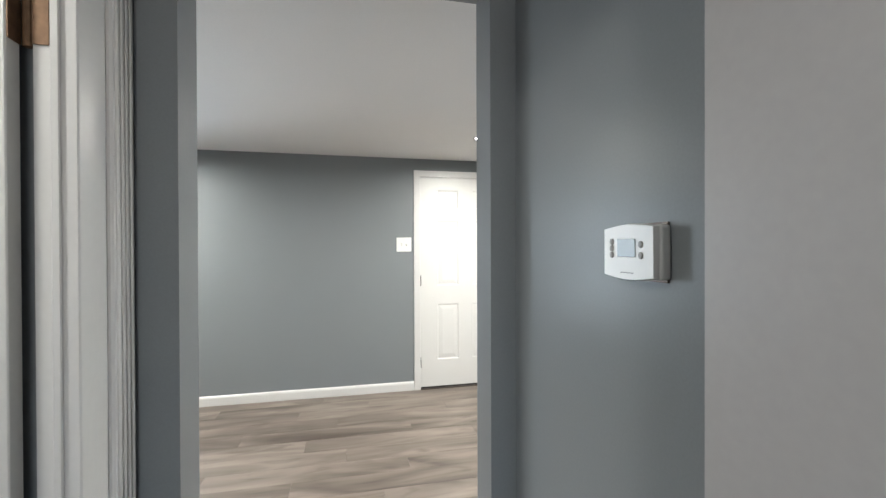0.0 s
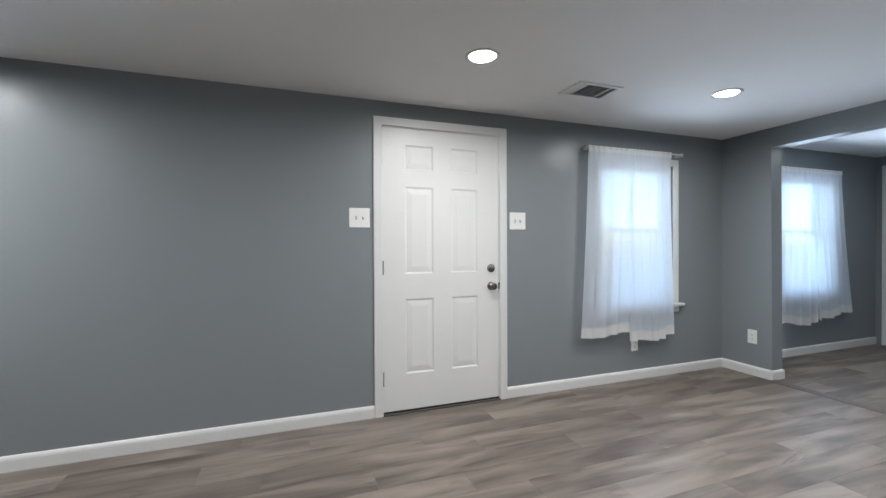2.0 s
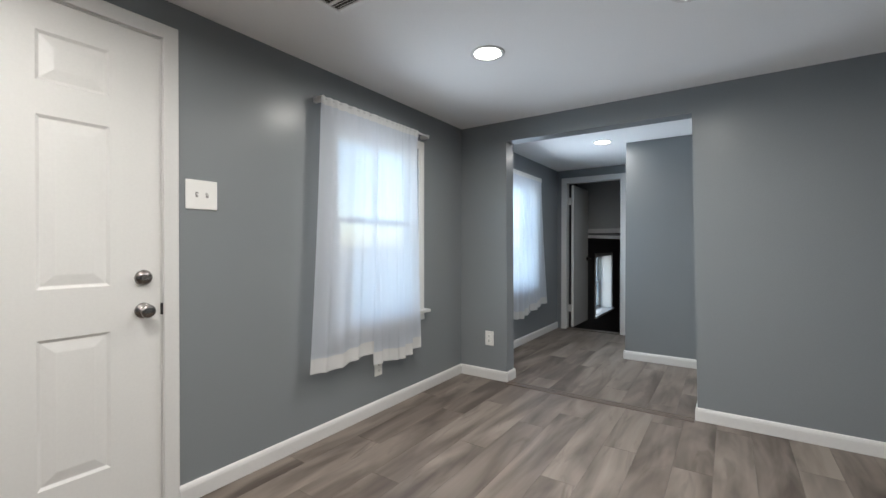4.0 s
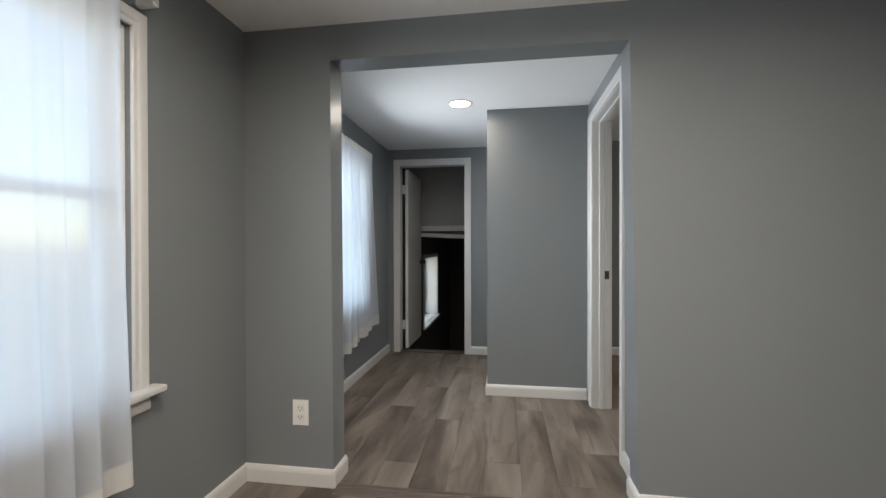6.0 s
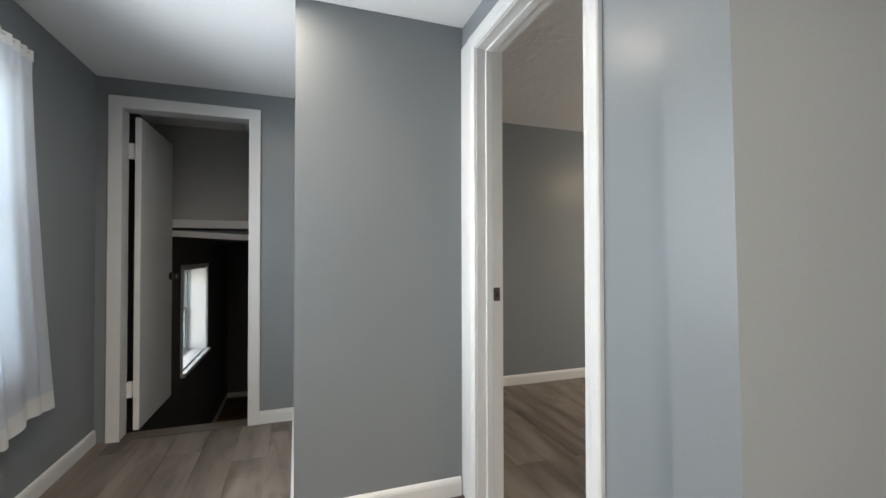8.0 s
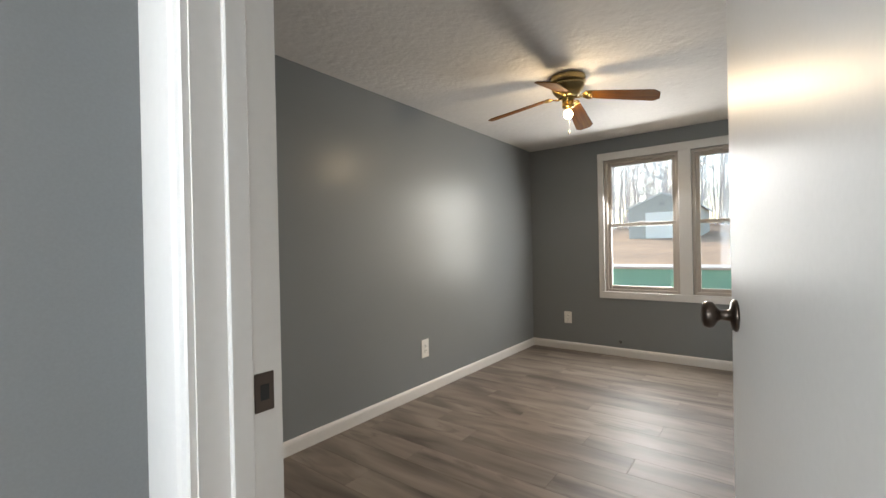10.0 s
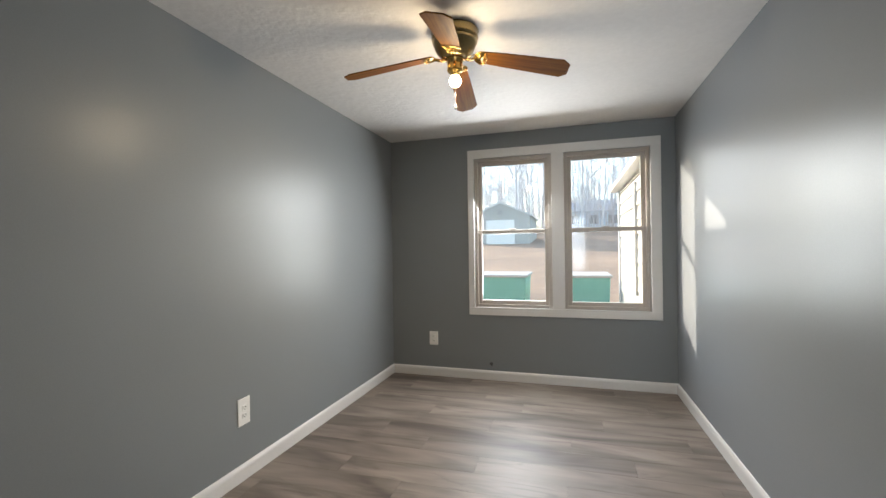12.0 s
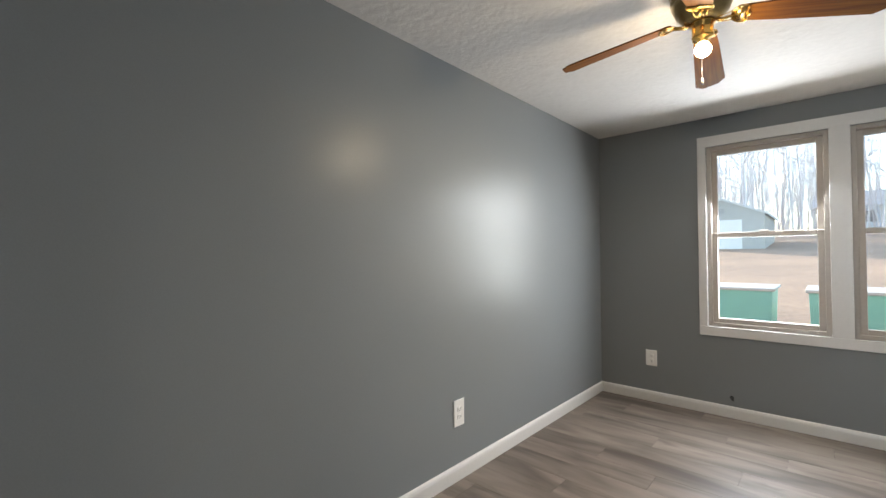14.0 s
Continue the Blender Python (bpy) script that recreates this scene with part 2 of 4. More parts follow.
VENT_DARK = surface("vent_shadow", (0.06, 0.055, 0.05), 0.8, bump=0.0)
STRIP = surface("brown_transition_strip", (0.10, 0.075, 0.06), 0.45, vary=0.12, grain=60)
THRESH = surface("dark_threshold", (0.05, 0.04, 0.034), 0.45, vary=0.1)
PLAIN_BLACK = surface("black_cable_and_gap", (0.012, 0.012, 0.012), 0.5, bump=0.0)
STAIR_WOOD = wood_mat("brown_stair_wood", (0.07, 0.04, 0.022), (0.16, 0.09, 0.05), "Y", 0.5)
SIDING = surface("white_lap_siding", (0.36, 0.35, 0.325), 0.5, vary=0.04, grain=30)
BRICK = surface("tan_brick", (0.42, 0.25, 0.16), 0.8, vary=0.2, grain=20, bump=0.3)
ROOFING = surface("pale_grey_shingles", (0.56, 0.56, 0.57), 0.85, vary=0.2, grain=30, bump=0.4)
# grey bark, paled in its colour to stand in for distant haze
HAZY_BARK = surface("haze_paled_bark", (0.62, 0.58, 0.57), 0.9, vary=0.25, grain=25, bump=0.4)
TEAL = surface("teal_plastic", (0.22, 0.50, 0.42), 0.45, vary=0.08, grain=12)
LAWN = surface("dry_autumn_lawn", (0.33, 0.21, 0.13), 0.95, vary=0.35, grain=9, bump=0.6, big=0.35, dist=0.03)
CONCRETE = surface("pale_concrete", (0.5, 0.48, 0.45), 0.85, vary=0.12, grain=18, bump=0.3)


# ---- building helpers ----
def mesh_of(bm, name):
    me = bpy.data.meshes.new(name)
    bmesh.ops.recalc_face_normals(bm, faces=bm.faces)
    bm.to_mesh(me)
    bm.free()
    return me


def part(name, bm, material, parent=None, label="", smooth=False):
    me = mesh_of(bm, name)
    me.materials.append(material)
    if smooth:
        for p in me.polygons:
            p.use_smooth = True
    ob = new(name, me)
    if parent is not None:
        ob.parent = parent
    if label:
        ob["label"] = label
    return ob


def structure(ob, label, category):
    return tagged(ob, label, category, kind="structure")


def empty(name, label, category, group="", kind=""):
    ob = new(name)
    ob.empty_display_size = 0.05
    return tagged(ob, label, category, group, kind)


def box(bm, x0, x1, y0, y1, z0, z1, bevel=0.0, seg=1):
    tmp = bmesh.new()
    vs = [tmp.verts.new((x, y, z)) for x in (x0, x1) for y in (y0, y1) for z in (z0, z1)]
    for a, b, c, d in ((0, 1, 3, 2), (4, 6, 7, 5), (0, 4, 5, 1), (2, 3, 7, 6), (0, 2, 6, 4), (1, 5, 7, 3)):
        tmp.faces.new([vs[i] for i in (a, b, c, d)])
    if bevel:
        bmesh.ops.bevel(tmp, geom=tmp.edges[:], offset=bevel, segments=seg, profile=0.5, affect="EDGES")
    put_in(bm, tmp)
    return bm


def put_in(bm, tmp, m=None):
    if m is not None:
        bmesh.ops.transform(tmp, matrix=m, verts=tmp.verts)
    seen = {v: bm.verts.new(v.co) for v in tmp.verts}
    for f in tmp.faces:
        bm.faces.new([seen[v] for v in f.verts])
    tmp.free()


def boxed(*a, **k):
    return box(bmesh.new(), *a, **k)


def lathe(bm, profile, n=24, m=None):
    """Turns (radius, height) pairs round z."""
    tmp = bmesh.new()
    rings = []
    for r, z in profile:
        if r < 1e-5:
            rings.append([tmp.verts.new((0, 0, z))] * n)
        else:
            rings.append([tmp.verts.new((r * math.cos(2 * math.pi * i / n), r * math.sin(2 * math.pi * i / n), z)) for i in range(n)])
    for a, b in zip(rings, rings[1:]):
        for i in range(n):
            q = []
            for v in (a[i], a[(i + 1) % n], b[(i + 1) % n], b[i]):
                if v not in q:
                    q.append(v)
            if len(q) > 2:
                tmp.faces.new(q)
    for r in (rings[0], rings[-1]):
        if len(set(r)) == n:
            tmp.faces.new(r)
    put_in(bm, tmp, m)
    return bm


def tube(bm, pts, r0, r1=None, n=6):
    """A tapered tube along points."""
    r1 = r0 if r1 is None else r1
    rings = []
    for i, p in enumerate(pts):
        p = Vector(p)
        way = (Vector(pts[min(i + 1, len(pts) - 1)]) - Vector(pts[max(i - 1, 0)])).normalized()
        u = way.orthogonal().normalized()
        if abs(way.z) < 0.95:
            u = way.cross(Vector((0, 0, 1))).normalized()
        v = way.cross(u)
        r = r0 + (r1 - r0) * i / (len(pts) - 1)
        rings.append([bm.verts.new(p + r * (math.cos(2 * math.pi * k / n) * u + math.sin(2 * math.pi * k / n) * v)) for k in range(n)])
    for a, b in zip(rings, rings[1:]):
        for i in range(n):
            bm.faces.new((a[i], a[(i + 1) % n], b[(i + 1) % n], b[i]))
    bm.faces.new(rings[0])
    bm.faces.new(rings[-1])
    return bm


def sweep(bm, profile, a, b, out, up, cut_a=0.0, cut_b=0.0):
    """Extrudes a closed (out, up) profile from a to b; the cuts mitre the ends by so much per metre of up."""
    a, b, out, up = Vector(a), Vector(b), Vector(out), Vector(up)
    way = (b - a).normalized()
    ra = [bm.verts.new(a + out * o + up * u + way * (cut_a * u)) for o, u in profile]
    rb = [bm.verts.new(b + out * o + up * u - way * (cut_b * u)) for o, u in profile]
    n = len(profile)
    for i in range(n):
        bm.faces.new((ra[i], ra[(i + 1) % n], rb[(i + 1) % n], rb[i]))
    bm.faces.new(ra)
    bm.faces.new(rb)
    return bm


def wall(name, x0, x1, y0, y1, z0, z1, holes=(), material=None, label="blue-grey painted plaster wall with a satin sheen", along="x"):
    """A wall with openings cut through it. holes: (from, to, bottom, top) along its run."""
    lo, hi = (x0, x1) if along == "x" else (y0, y1)
    us = sorted({lo, hi, *[h[0] for h in holes], *[h[1] for h in holes]})
    zs = sorted({z0, z1, *[max(h[2], z0) for h in holes], *[min(h[3], z1) for h in holes]})
    bm = bmesh.new()
    seen = {}

    def vert(u, w, z):
        key = (u, w, z)
        if key not in seen:
            seen[key] = bm.verts.new((u, w, z) if along == "x" else (w, u, z))
        return seen[key]

    def solid(i, j):
        if not (0 <= i < len(us) - 1 and 0 <= j < len(zs) - 1):
            return False
        u, z = (us[i] + us[i + 1]) / 2, (zs[j] + zs[j + 1]) / 2
        return not any(h[0] < u < h[1] and h[2] < z < h[3] for h in holes)

    w0, w1 = (y0, y1) if along == "x" else (x0, x1)
    for i in range(len(us) - 1):
        for j in range(len(zs) - 1):
            if not solid(i, j):
                continue
            a, b, c, d = us[i], us[i + 1], zs[j], zs[j + 1]
            for w in (w0, w1):
                bm.faces.new([vert(a, w, c), vert(b, w, c), vert(b, w, d), vert(a, w, d)])
            for (di, dj), e in (((-1, 0), ((a, c), (a, d))), ((1, 0), ((b, c), (b, d))), ((0, -1), ((a, c), (b, c))), ((0, 1), ((a, d), (b, d)))):
                if not solid(i + di, j + dj):
                    (p, q), (r, s) = e
                    bm.faces.new([vert(p, w0, q), vert(r, w0, s), vert(r, w1, s), vert(p, w1, q)])
    return structure(part(name, bm, material or PAINT), label, "wall")


BASE = [(0, 0), (0.014, 0), (0.014, 0.062), (0.011, 0.074), (0.006, 0.082), (0, 0.085)]


def baseboard(a, b, out):
    bm = sweep(bmesh.new(), BASE, (*a, 0.001), (*b, 0.001), (*out, 0), (0, 0, 1))
    return structure(part("baseboard", bm, TRIM), "white painted baseboard along the wall foot", "baseboard")


def casing_profile(w, t=0.016):
    return [(0, 0), (t * 0.55, 0), (t * 0.7, w * 0.06), (t * 0.7, w * 0.3), (t * 0.95, w * 0.42), (t, w * 0.55), (t, w * 0.93), (t * 0.8, w), (0, w)]


def door_casing(parent, lo, hi, top, w, plane, out, along="x", z0=0.001, sides="lr", flat=False):
    """Two legs and a head round an opening; lo and hi are its inner edges."""
    prof = [(0, 0), (0.014, 0), (0.016, 0.003), (0.016, w - 0.003), (0.014, w), (0, w)] if flat else casing_profile(w)
    ax = (lambda u, z: (u, plane, z)) if along == "x" else (lambda u, z: (plane, u, z))
    d = Vector((1, 0, 0)) if along == "x" else Vector((0, 1, 0))
    o = Vector((0, out, 0)) if along == "x" else Vector((out, 0, 0))
    if "l" in sides:
        part("casing_leg", sweep(bmesh.new(), prof, ax(lo, z0), ax(lo, top), o, -d, 0, -1), TRIM, parent)
    if "r" in sides:
        part("casing_leg", sweep(bmesh.new(), prof, ax(hi, z0), ax(hi, top), o, d, 0, -1), TRIM, parent)
    part("casing_head", sweep(bmesh.new(), prof, ax(lo, top), ax(hi, top), o, Vector((0, 0, 1)), -1, -1), TRIM, parent)


# ---- walls, ceilings ----
WINDOWS = [(-3.03, -2.21), (1.965, 2.795), (4.16, 5.115)]
W_LOW, W_TOP, W_MEET = 0.66, 1.925, 1.335
DOOR = (0.062, 0.988, 2.052)
wall("wall_front", -4.12, 6.13, 0, 0.16, -0.4, CEIL, [(*w, W_LOW, W_TOP) for w in WINDOWS] + [(DOOR[0], DOOR[1], -0.02, DOOR[2])])
opening = wall("wall_opening", 3.438, 3.575, -2.867, 0, 0, CEIL, [(-1.825, -0.445, -0.1, 2.055)], along="y")
for v in opening.data.vertices:  # the old jambs lean a little
    if abs(v.co.y + 1.825) < 0.001 and v.co.z < 2.06:
        v.co.y = -1.856 + 0.0214 * v.co.z
    if abs(v.co.y + 0.445) < 0.001 and v.co.z < 2.06:
        v.co.y = -0.460 + 0.0064 * v.co.z
wall("wall_back", -4.12, 3.575, -2.985, -2.867, 0, CEIL, [(-0.966, -0.255, -0.1, 2.06)])
wall("wall_living_end", -4.12, -4.0, -2.867, 0, 0, CEIL, along="y")
wall("wall_bedroom_door", 3.575, 4.81, -2.02, -1.90, 0, BED_CEIL, [(3.888, 4.662, -0.1, 2.065)])
wall("wall_closet", 4.81, 6.13, -2.02, -1.14, 0, BED_CEIL, label="boxed-out blue-grey wall beside the bedroom door")
wall("wall_corridor_end", 6.03, 6.13, -1.14, 0, 0, CEIL, [(-0.862, -0.118, -0.1, 2.06)], along="y")
wall("wall_bedroom_east", 6.21, 6.33, -6.255, -2.02, 0, BED_CEIL, along="y", label="blue-grey satin wall with soft window reflections")
wall("wall_bedroom_fill", 6.13, 6.33, -2.02, -1.90, 0, BED_CEIL)
wall("wall_bedroom_west", 3.555, 3.675, -6.255, -2.02, 0, BED_CEIL, along="y")
BW = [(3.868, 4.562, 0.672, 2.058), (4.668, 5.372, 0.672, 2.058)]
wall("wall_bedroom_window", 3.555, 6.33, -6.40, -6.255, -0.7, BED_CEIL, BW)
wall("wall_hall_east", -0.186, -0.06, -5.3, -2.985, 0, CEIL, along="y")
wall("wall_hall_west", -1.19, -1.07, -5.3, -2.985, 0, CEIL, [(-3.90, -3.125, -0.1, 2.06)], along="y")
# the opening here is made up, to let the added hall light in
wall("wall_hall_end", -1.19, -0.06, -5.42, -5.3, 0, CEIL, [(-1.0, -0.3, 0.9, 2.0)])
wall("wall_side_room", -2.3, -2.2, -4.3, -2.985, 0, CEIL, along="y")
wall("wall_side_room_end", -2.3, -1.19, -4.4, -4.3, 0, CEIL)


def slab(name, x0, x1, y0, y1, z0, z1, material, label, category):
    return structure(part(name, boxed(x0, x1, y0, y1, z0, z1), material), label, category)


slab("ceiling", -4.12, 3.575, -2.975, 0.16, CEIL, CEIL + 0.09, CEILING_WHITE, "smooth flat white painted ceiling", "ceiling")
slab("ceiling_corridor", 3.575, 6.13, -1.96, 0.16, CEIL, CEIL + 0.09, CEILING_WHITE, "smooth flat white corridor ceiling", "ceiling")
slab("ceiling_hall", -2.3, -0.06, -5.42, -2.975, CEIL, CEIL + 0.09, CEILING_WHITE, "smooth white hallway ceiling", "ceiling")


def stomped_ceiling():
    """Plaster ceiling with a pressed brush texture."""
    bm = bmesh.new()
    x0, x1, y0, y1, nx, ny = 3.60, 6.30, -6.38, -1.96, 150, 240
    rows = []
    for j in range(ny + 1):
        row = []
        for i in range(nx + 1):
            x, y = x0 + (x1 - x0) * i / nx, y0 + (y1 - y0) * j / ny
            a = noise.noise(Vector((x * 9, y * 9, 0))) * noise.noise(Vector((x * 22, y * 22, 3)))
            edge = 1.0 if 0 < i < nx and 0 < j < ny else 0.0
            row.append(bm.verts.new((x, y, BED_CEIL - edge * max(0.0, a) * 0.011)))
        rows.append(row)
    for j in range(ny):
        for i in range(nx):
            bm.faces.new((rows[j][i], rows[j][i + 1], rows[j + 1][i + 1], rows[j + 1][i]))
    ob = part("ceiling_bedroom", bm, STOMP, smooth=True)
    return structure(ob, "white bedroom ceiling with stomped plaster texture", "ceiling")


stomped_ceiling()
slab("ceiling_bedroom_top", 3.555, 6.33, -6.40, -2.975 + 0.96, BED_CEIL + 0.004, BED_CEIL + 0.09, CEILING_WHITE, "plaster board above the bedroom ceiling", "ceiling")

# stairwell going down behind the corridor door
wall("wall_stair_front", 6.13, 11.3, 0, 0.30, -1.6, CEIL, [(8.07, 9.36, -0.13, 0.985)], STAIR_DARK, "dark stairwell wall with a deep-set window")
wall("wall_stair_side", 6.13, 11.3, -1.14, -1.02, -1.6, CEIL, (), STAIR_DARK, "dark stairwell side wall")
wall("wall_stair_end", 11.2, 11.3, -1.02, 0, -1.6, 1.35, (), STAIR_DARK, "dark wall at the foot of the stairs", along="y")
wall("wall_bulkhead", 7.0, 7.1, -1.02, 0, 1.37, CEIL, (), surface("pale_bulkhead_paint", (0.36, 0.36, 0.35), 0.5), "pale grey bulkhead above the stairs", along="y")
slab("ceiling_stair", 7.1, 11.3, -1.02, 0, 1.35, 1.41, STAIR_DARK, "low dark ceiling over the stairs", "ceiling")
slab("ceiling_stair_top", 6.13, 7.1, -1.14, 0.16, CEIL, CEIL + 0.09, CEILING_WHITE, "ceiling above the stair head", "ceiling")
structure(part("trim", boxed(6.978, 7.0, -1.02, 0, 1.365, 1.435, bevel=0.003), TRIM), "pale ledge board under the bulkhead", "trim")
structure(part("trim", sweep(bmesh.new(), [(0, 0), (0.02, 0), (0.02, 0.05), (0, 0.05)], (7.0, -0.02, 1.30), (7.0, -1.02, 1.25), (1, 0, 0), (0, 0, 1)), TRIM), "sloping pale board under the bulkhead", "trim")
slab("floor_landing", 7.85, 11.2, -1.02, 0, -1.5, -1.37, STAIR_WOOD, "brown landing floor at the foot of the stairs", "floor")
stairs = empty("staircase", "brown wooden stairs going down from the corridor door", "stairs", kind="structure")
for i in range(7):
    sx = 6.14 + i * 0.25
    part("step", boxed(sx, sx + 0.275 if i < 6 else 7.85, -1.02, 0, -1.5, -0.19 * (i + 1) + (0.0 if i < 6 else -0.04), bevel=0.006), STAIR_WOOD, stairs)
for a, b, o in (((7.85, 0), (11.2, 0), (0, -1)), ((11.2, 0), (11.2, -1.02), (-1, 0))):
    bm = sweep(bmesh.new(), BASE, (*a, -1.37), (*b, -1.37), (*o, 0), (0, 0, 1))
    structure(part("baseboard", bm, TRIM), "pale baseboard round the landing", "baseboard")


# ---- baseboards ----
for a, b, o in [((-4.0, 0), (0.0, 0), (0, -1)), ((1.05, 0), (3.438, 0), (0, -1)), ((3.438, 0), (3.438, -0.4715), (-1, 0)), ((3.4265, -0.460), (3.5865, -0.460), (0, -1)),
                ((3.438, -1.8435), (3.438, -2.867), (-1, 0)), ((3.4265, -1.855), (3.5865, -1.855), (0, 1)), ((3.575, -0.4715), (3.575, 0), (1, 0)), ((3.575, 0), (6.03, 0), (0, -1)),
                ((3.575, -1.90), (3.575, -1.8435), (1, 0)), ((3.575, -1.90), (3.836, -1.90), (0, 1)), ((4.81, -1.886), (4.81, -1.1285), (-1, 0)), ((4.7985, -1.14), (6.03, -1.14), (0, 1)),
                ((6.03, -1.14), (6.03, -0.912), (-1, 0)), ((6.21, -2.02), (6.21, -6.255), (-1, 0)), ((6.21, -6.255), (3.675, -6.255), (0, 1)),
                ((3.675, -6.255), (3.675, -2.02), (1, 0)), ((4.72, -2.02), (6.21, -2.02), (0, -1)), ((-4.0, -2.867), (-0.966, -2.867), (0, 1)), ((-0.255, -2.867), (3.438, -2.867), (0, 1)),
                ((-4.0, 0), (-4.0, -2.867), (1, 0)), ((-0.186, -2.985), (-0.186, -5.3), (-1, 0)), ((-1.07, -3.99), (-1.07, -5.3), (1, 0))]:
    baseboard(a, b, o)


# ---- doors ----
def panel_slab(w, h, panels, t=0.044):
    """A moulded door slab, its face towards -y, with raised panels sunk in grooves."""
    bm = bmesh.new()
    us = sorted({0, w, *[q for p in panels for q in p[:2]]})
    zs = sorted({0, h, *[q for p in panels for q in p[2:]]})
    grid = {(u, z): bm.verts.new((u, 0, z)) for u in us for z in zs}
    for i in range(len(us) - 1):
        for j in range(len(zs) - 1):
            u0, u1, z0, z1 = us[i], us[i + 1], zs[j], zs[j + 1]
            ring = [grid[u0, z0], grid[u1, z0], grid[u1, z1], grid[u0, z1]]
            if not any(p[0] <= u0 and u1 <= p[1] and p[2] <= z0 and z1 <= p[3] for p in panels):
                bm.faces.new(ring)
                continue
            for inset, depth in ((0.006, 0.004), (0.011, 0.007), (0.014, 0.007), (0.048, 0.0015), (0.052, 0.001)):
                nxt = [bm.verts.new((x, depth, z)) for x, z in ((u0 + inset, z0 + inset), (u1 - inset, z0 + inset), (u1 - inset, z1 - inset), (u0 + inset, z1 - inset))]
                for k in range(4):
                    bm.faces.new((ring[k], ring[(k + 1) % 4], nxt[(k + 1) % 4], nxt[k]))
                ring = nxt
            bm.faces.new(ring)
    back = [bm.verts.new((x, t, z)) for x, z in ((0, 0), (w, 0), (w, h), (0, h))]
    bm.faces.new(back)
    for side, (a, b) in (([grid[u, 0] for u in us], (0, 1)), ([grid[w, z] for z in zs], (1, 2)), ([grid[u, h] for u in us[::-1]], (2, 3)), ([grid[0, z] for z in zs[::-1]], (3, 0))):
        bm.faces.new(side + [back[b], back[a]])
    return bm


def knob_mesh(reach=0.062, r=0.028):
    return [(0.0, 0.0), (0.032, 0.0), (0.033, 0.004), (0.028, 0.009), (0.012, 0.012), (0.010, 0.028), (0.016, 0.034), (r * 0.93, 0.041), (r, 0.050), (r * 0.9, reach - 0.004), (r * 0.5, reach), (0.0, reach)]


def front_door():
    d = empty("door_1", "closed white six-panel entry door with nickel knob and deadbolt", "door", kind="structure")
    w, h = DOOR[1] - DOOR[0] - 0.012, 2.032
    x0 = DOOR[0] + 0.006
    a, b, c, e = 0.163, 0.379, 0.519, 0.735
    rows = [(0.266, 0.806), (0.988, 1.616), (1.736, 1.916)]
    leaf = part("leaf", panel_slab(w, h, [(u0, u1, z0, z1) for u0, u1 in ((a, b), (c, e)) for z0, z1 in rows]), DOOR_WHITE, d)
    leaf.location = (x0, 0.004, 0.014)
    door_casing(d, DOOR[0], DOOR[1], DOOR[2], 0.06, 0.0, -1, flat=True)
    for x, s in ((DOOR[0], 1), (DOOR[1], -1)):
        part("jamb", boxed(min(x, x + s * 0.005), max(x, x + s * 0.005), 0.0, 0.15, 0.0, DOOR[2]), TRIM, d)
    part("jamb", boxed(DOOR[0] + 0.005, DOOR[1] - 0.005, 0.0, 0.15, DOOR[2] - 0.005, DOOR[2]), TRIM, d)
    part("stop", boxed(DOOR[0], DOOR[1], 0.055, 0.075, 0.02, DOOR[2]), DOOR_WHITE, d)
    # black strip draws the shaded gap under the leaf
    part("gap_strip", boxed(DOOR[0] + 0.006, DOOR[1] - 0.006, -0.0015, 0.04, 0.011, 0.022), PLAIN_BLACK, d, "black strip standing in for the dark gap under the door")
    part("threshold", boxed(DOOR[0], DOOR[1], -0.022, 0.15, 0.001, 0.011, bevel=0.003), THRESH, d, "dark brown threshold")
    for z in (0.26, 1.05, 1.84):
        bm = lathe(bmesh.new(), [(0.0, -0.05), (0.007, -0.05), (0.007, 0.05), (0.0, 0.05)], 10, Matrix.Translation((x0 - 0.003, -0.004, z)))
        part("hinge", bm, NICKEL if z < 1.5 else TRIM, d)
    turn = Matrix.Rotation(radians(90), 4, "X")
    kx = x0 + w - 0.066
    part("knob", lathe(bmesh.new(), knob_mesh(), 24, Matrix.Translation((kx, 0.004, 0.89)) @ turn), NICKEL, d, "satin nickel door knob", True)
    part("deadbolt", lathe(bmesh.new(), [(0, 0), (0.032, 0), (0.033, 0.006), (0.027, 0.016), (0.012, 0.02), (0, 0.02)], 24, Matrix.Translation((kx, 0.004, 1.027)) @ turn), NICKEL, d, "round nickel deadbolt", True)
    part("thumb_turn", boxed(kx - 0.017, kx + 0.017, -0.034, -0.014, 1.021, 1.033, bevel=0.003), NICKEL, d)
    part("latch_plate", boxed(x0 + w - 0.002, x0 + w + 0.008, -0.004, 0.03, 0.865, 0.915), SLOT, d, "dark latch opening in the jamb")


front_door()


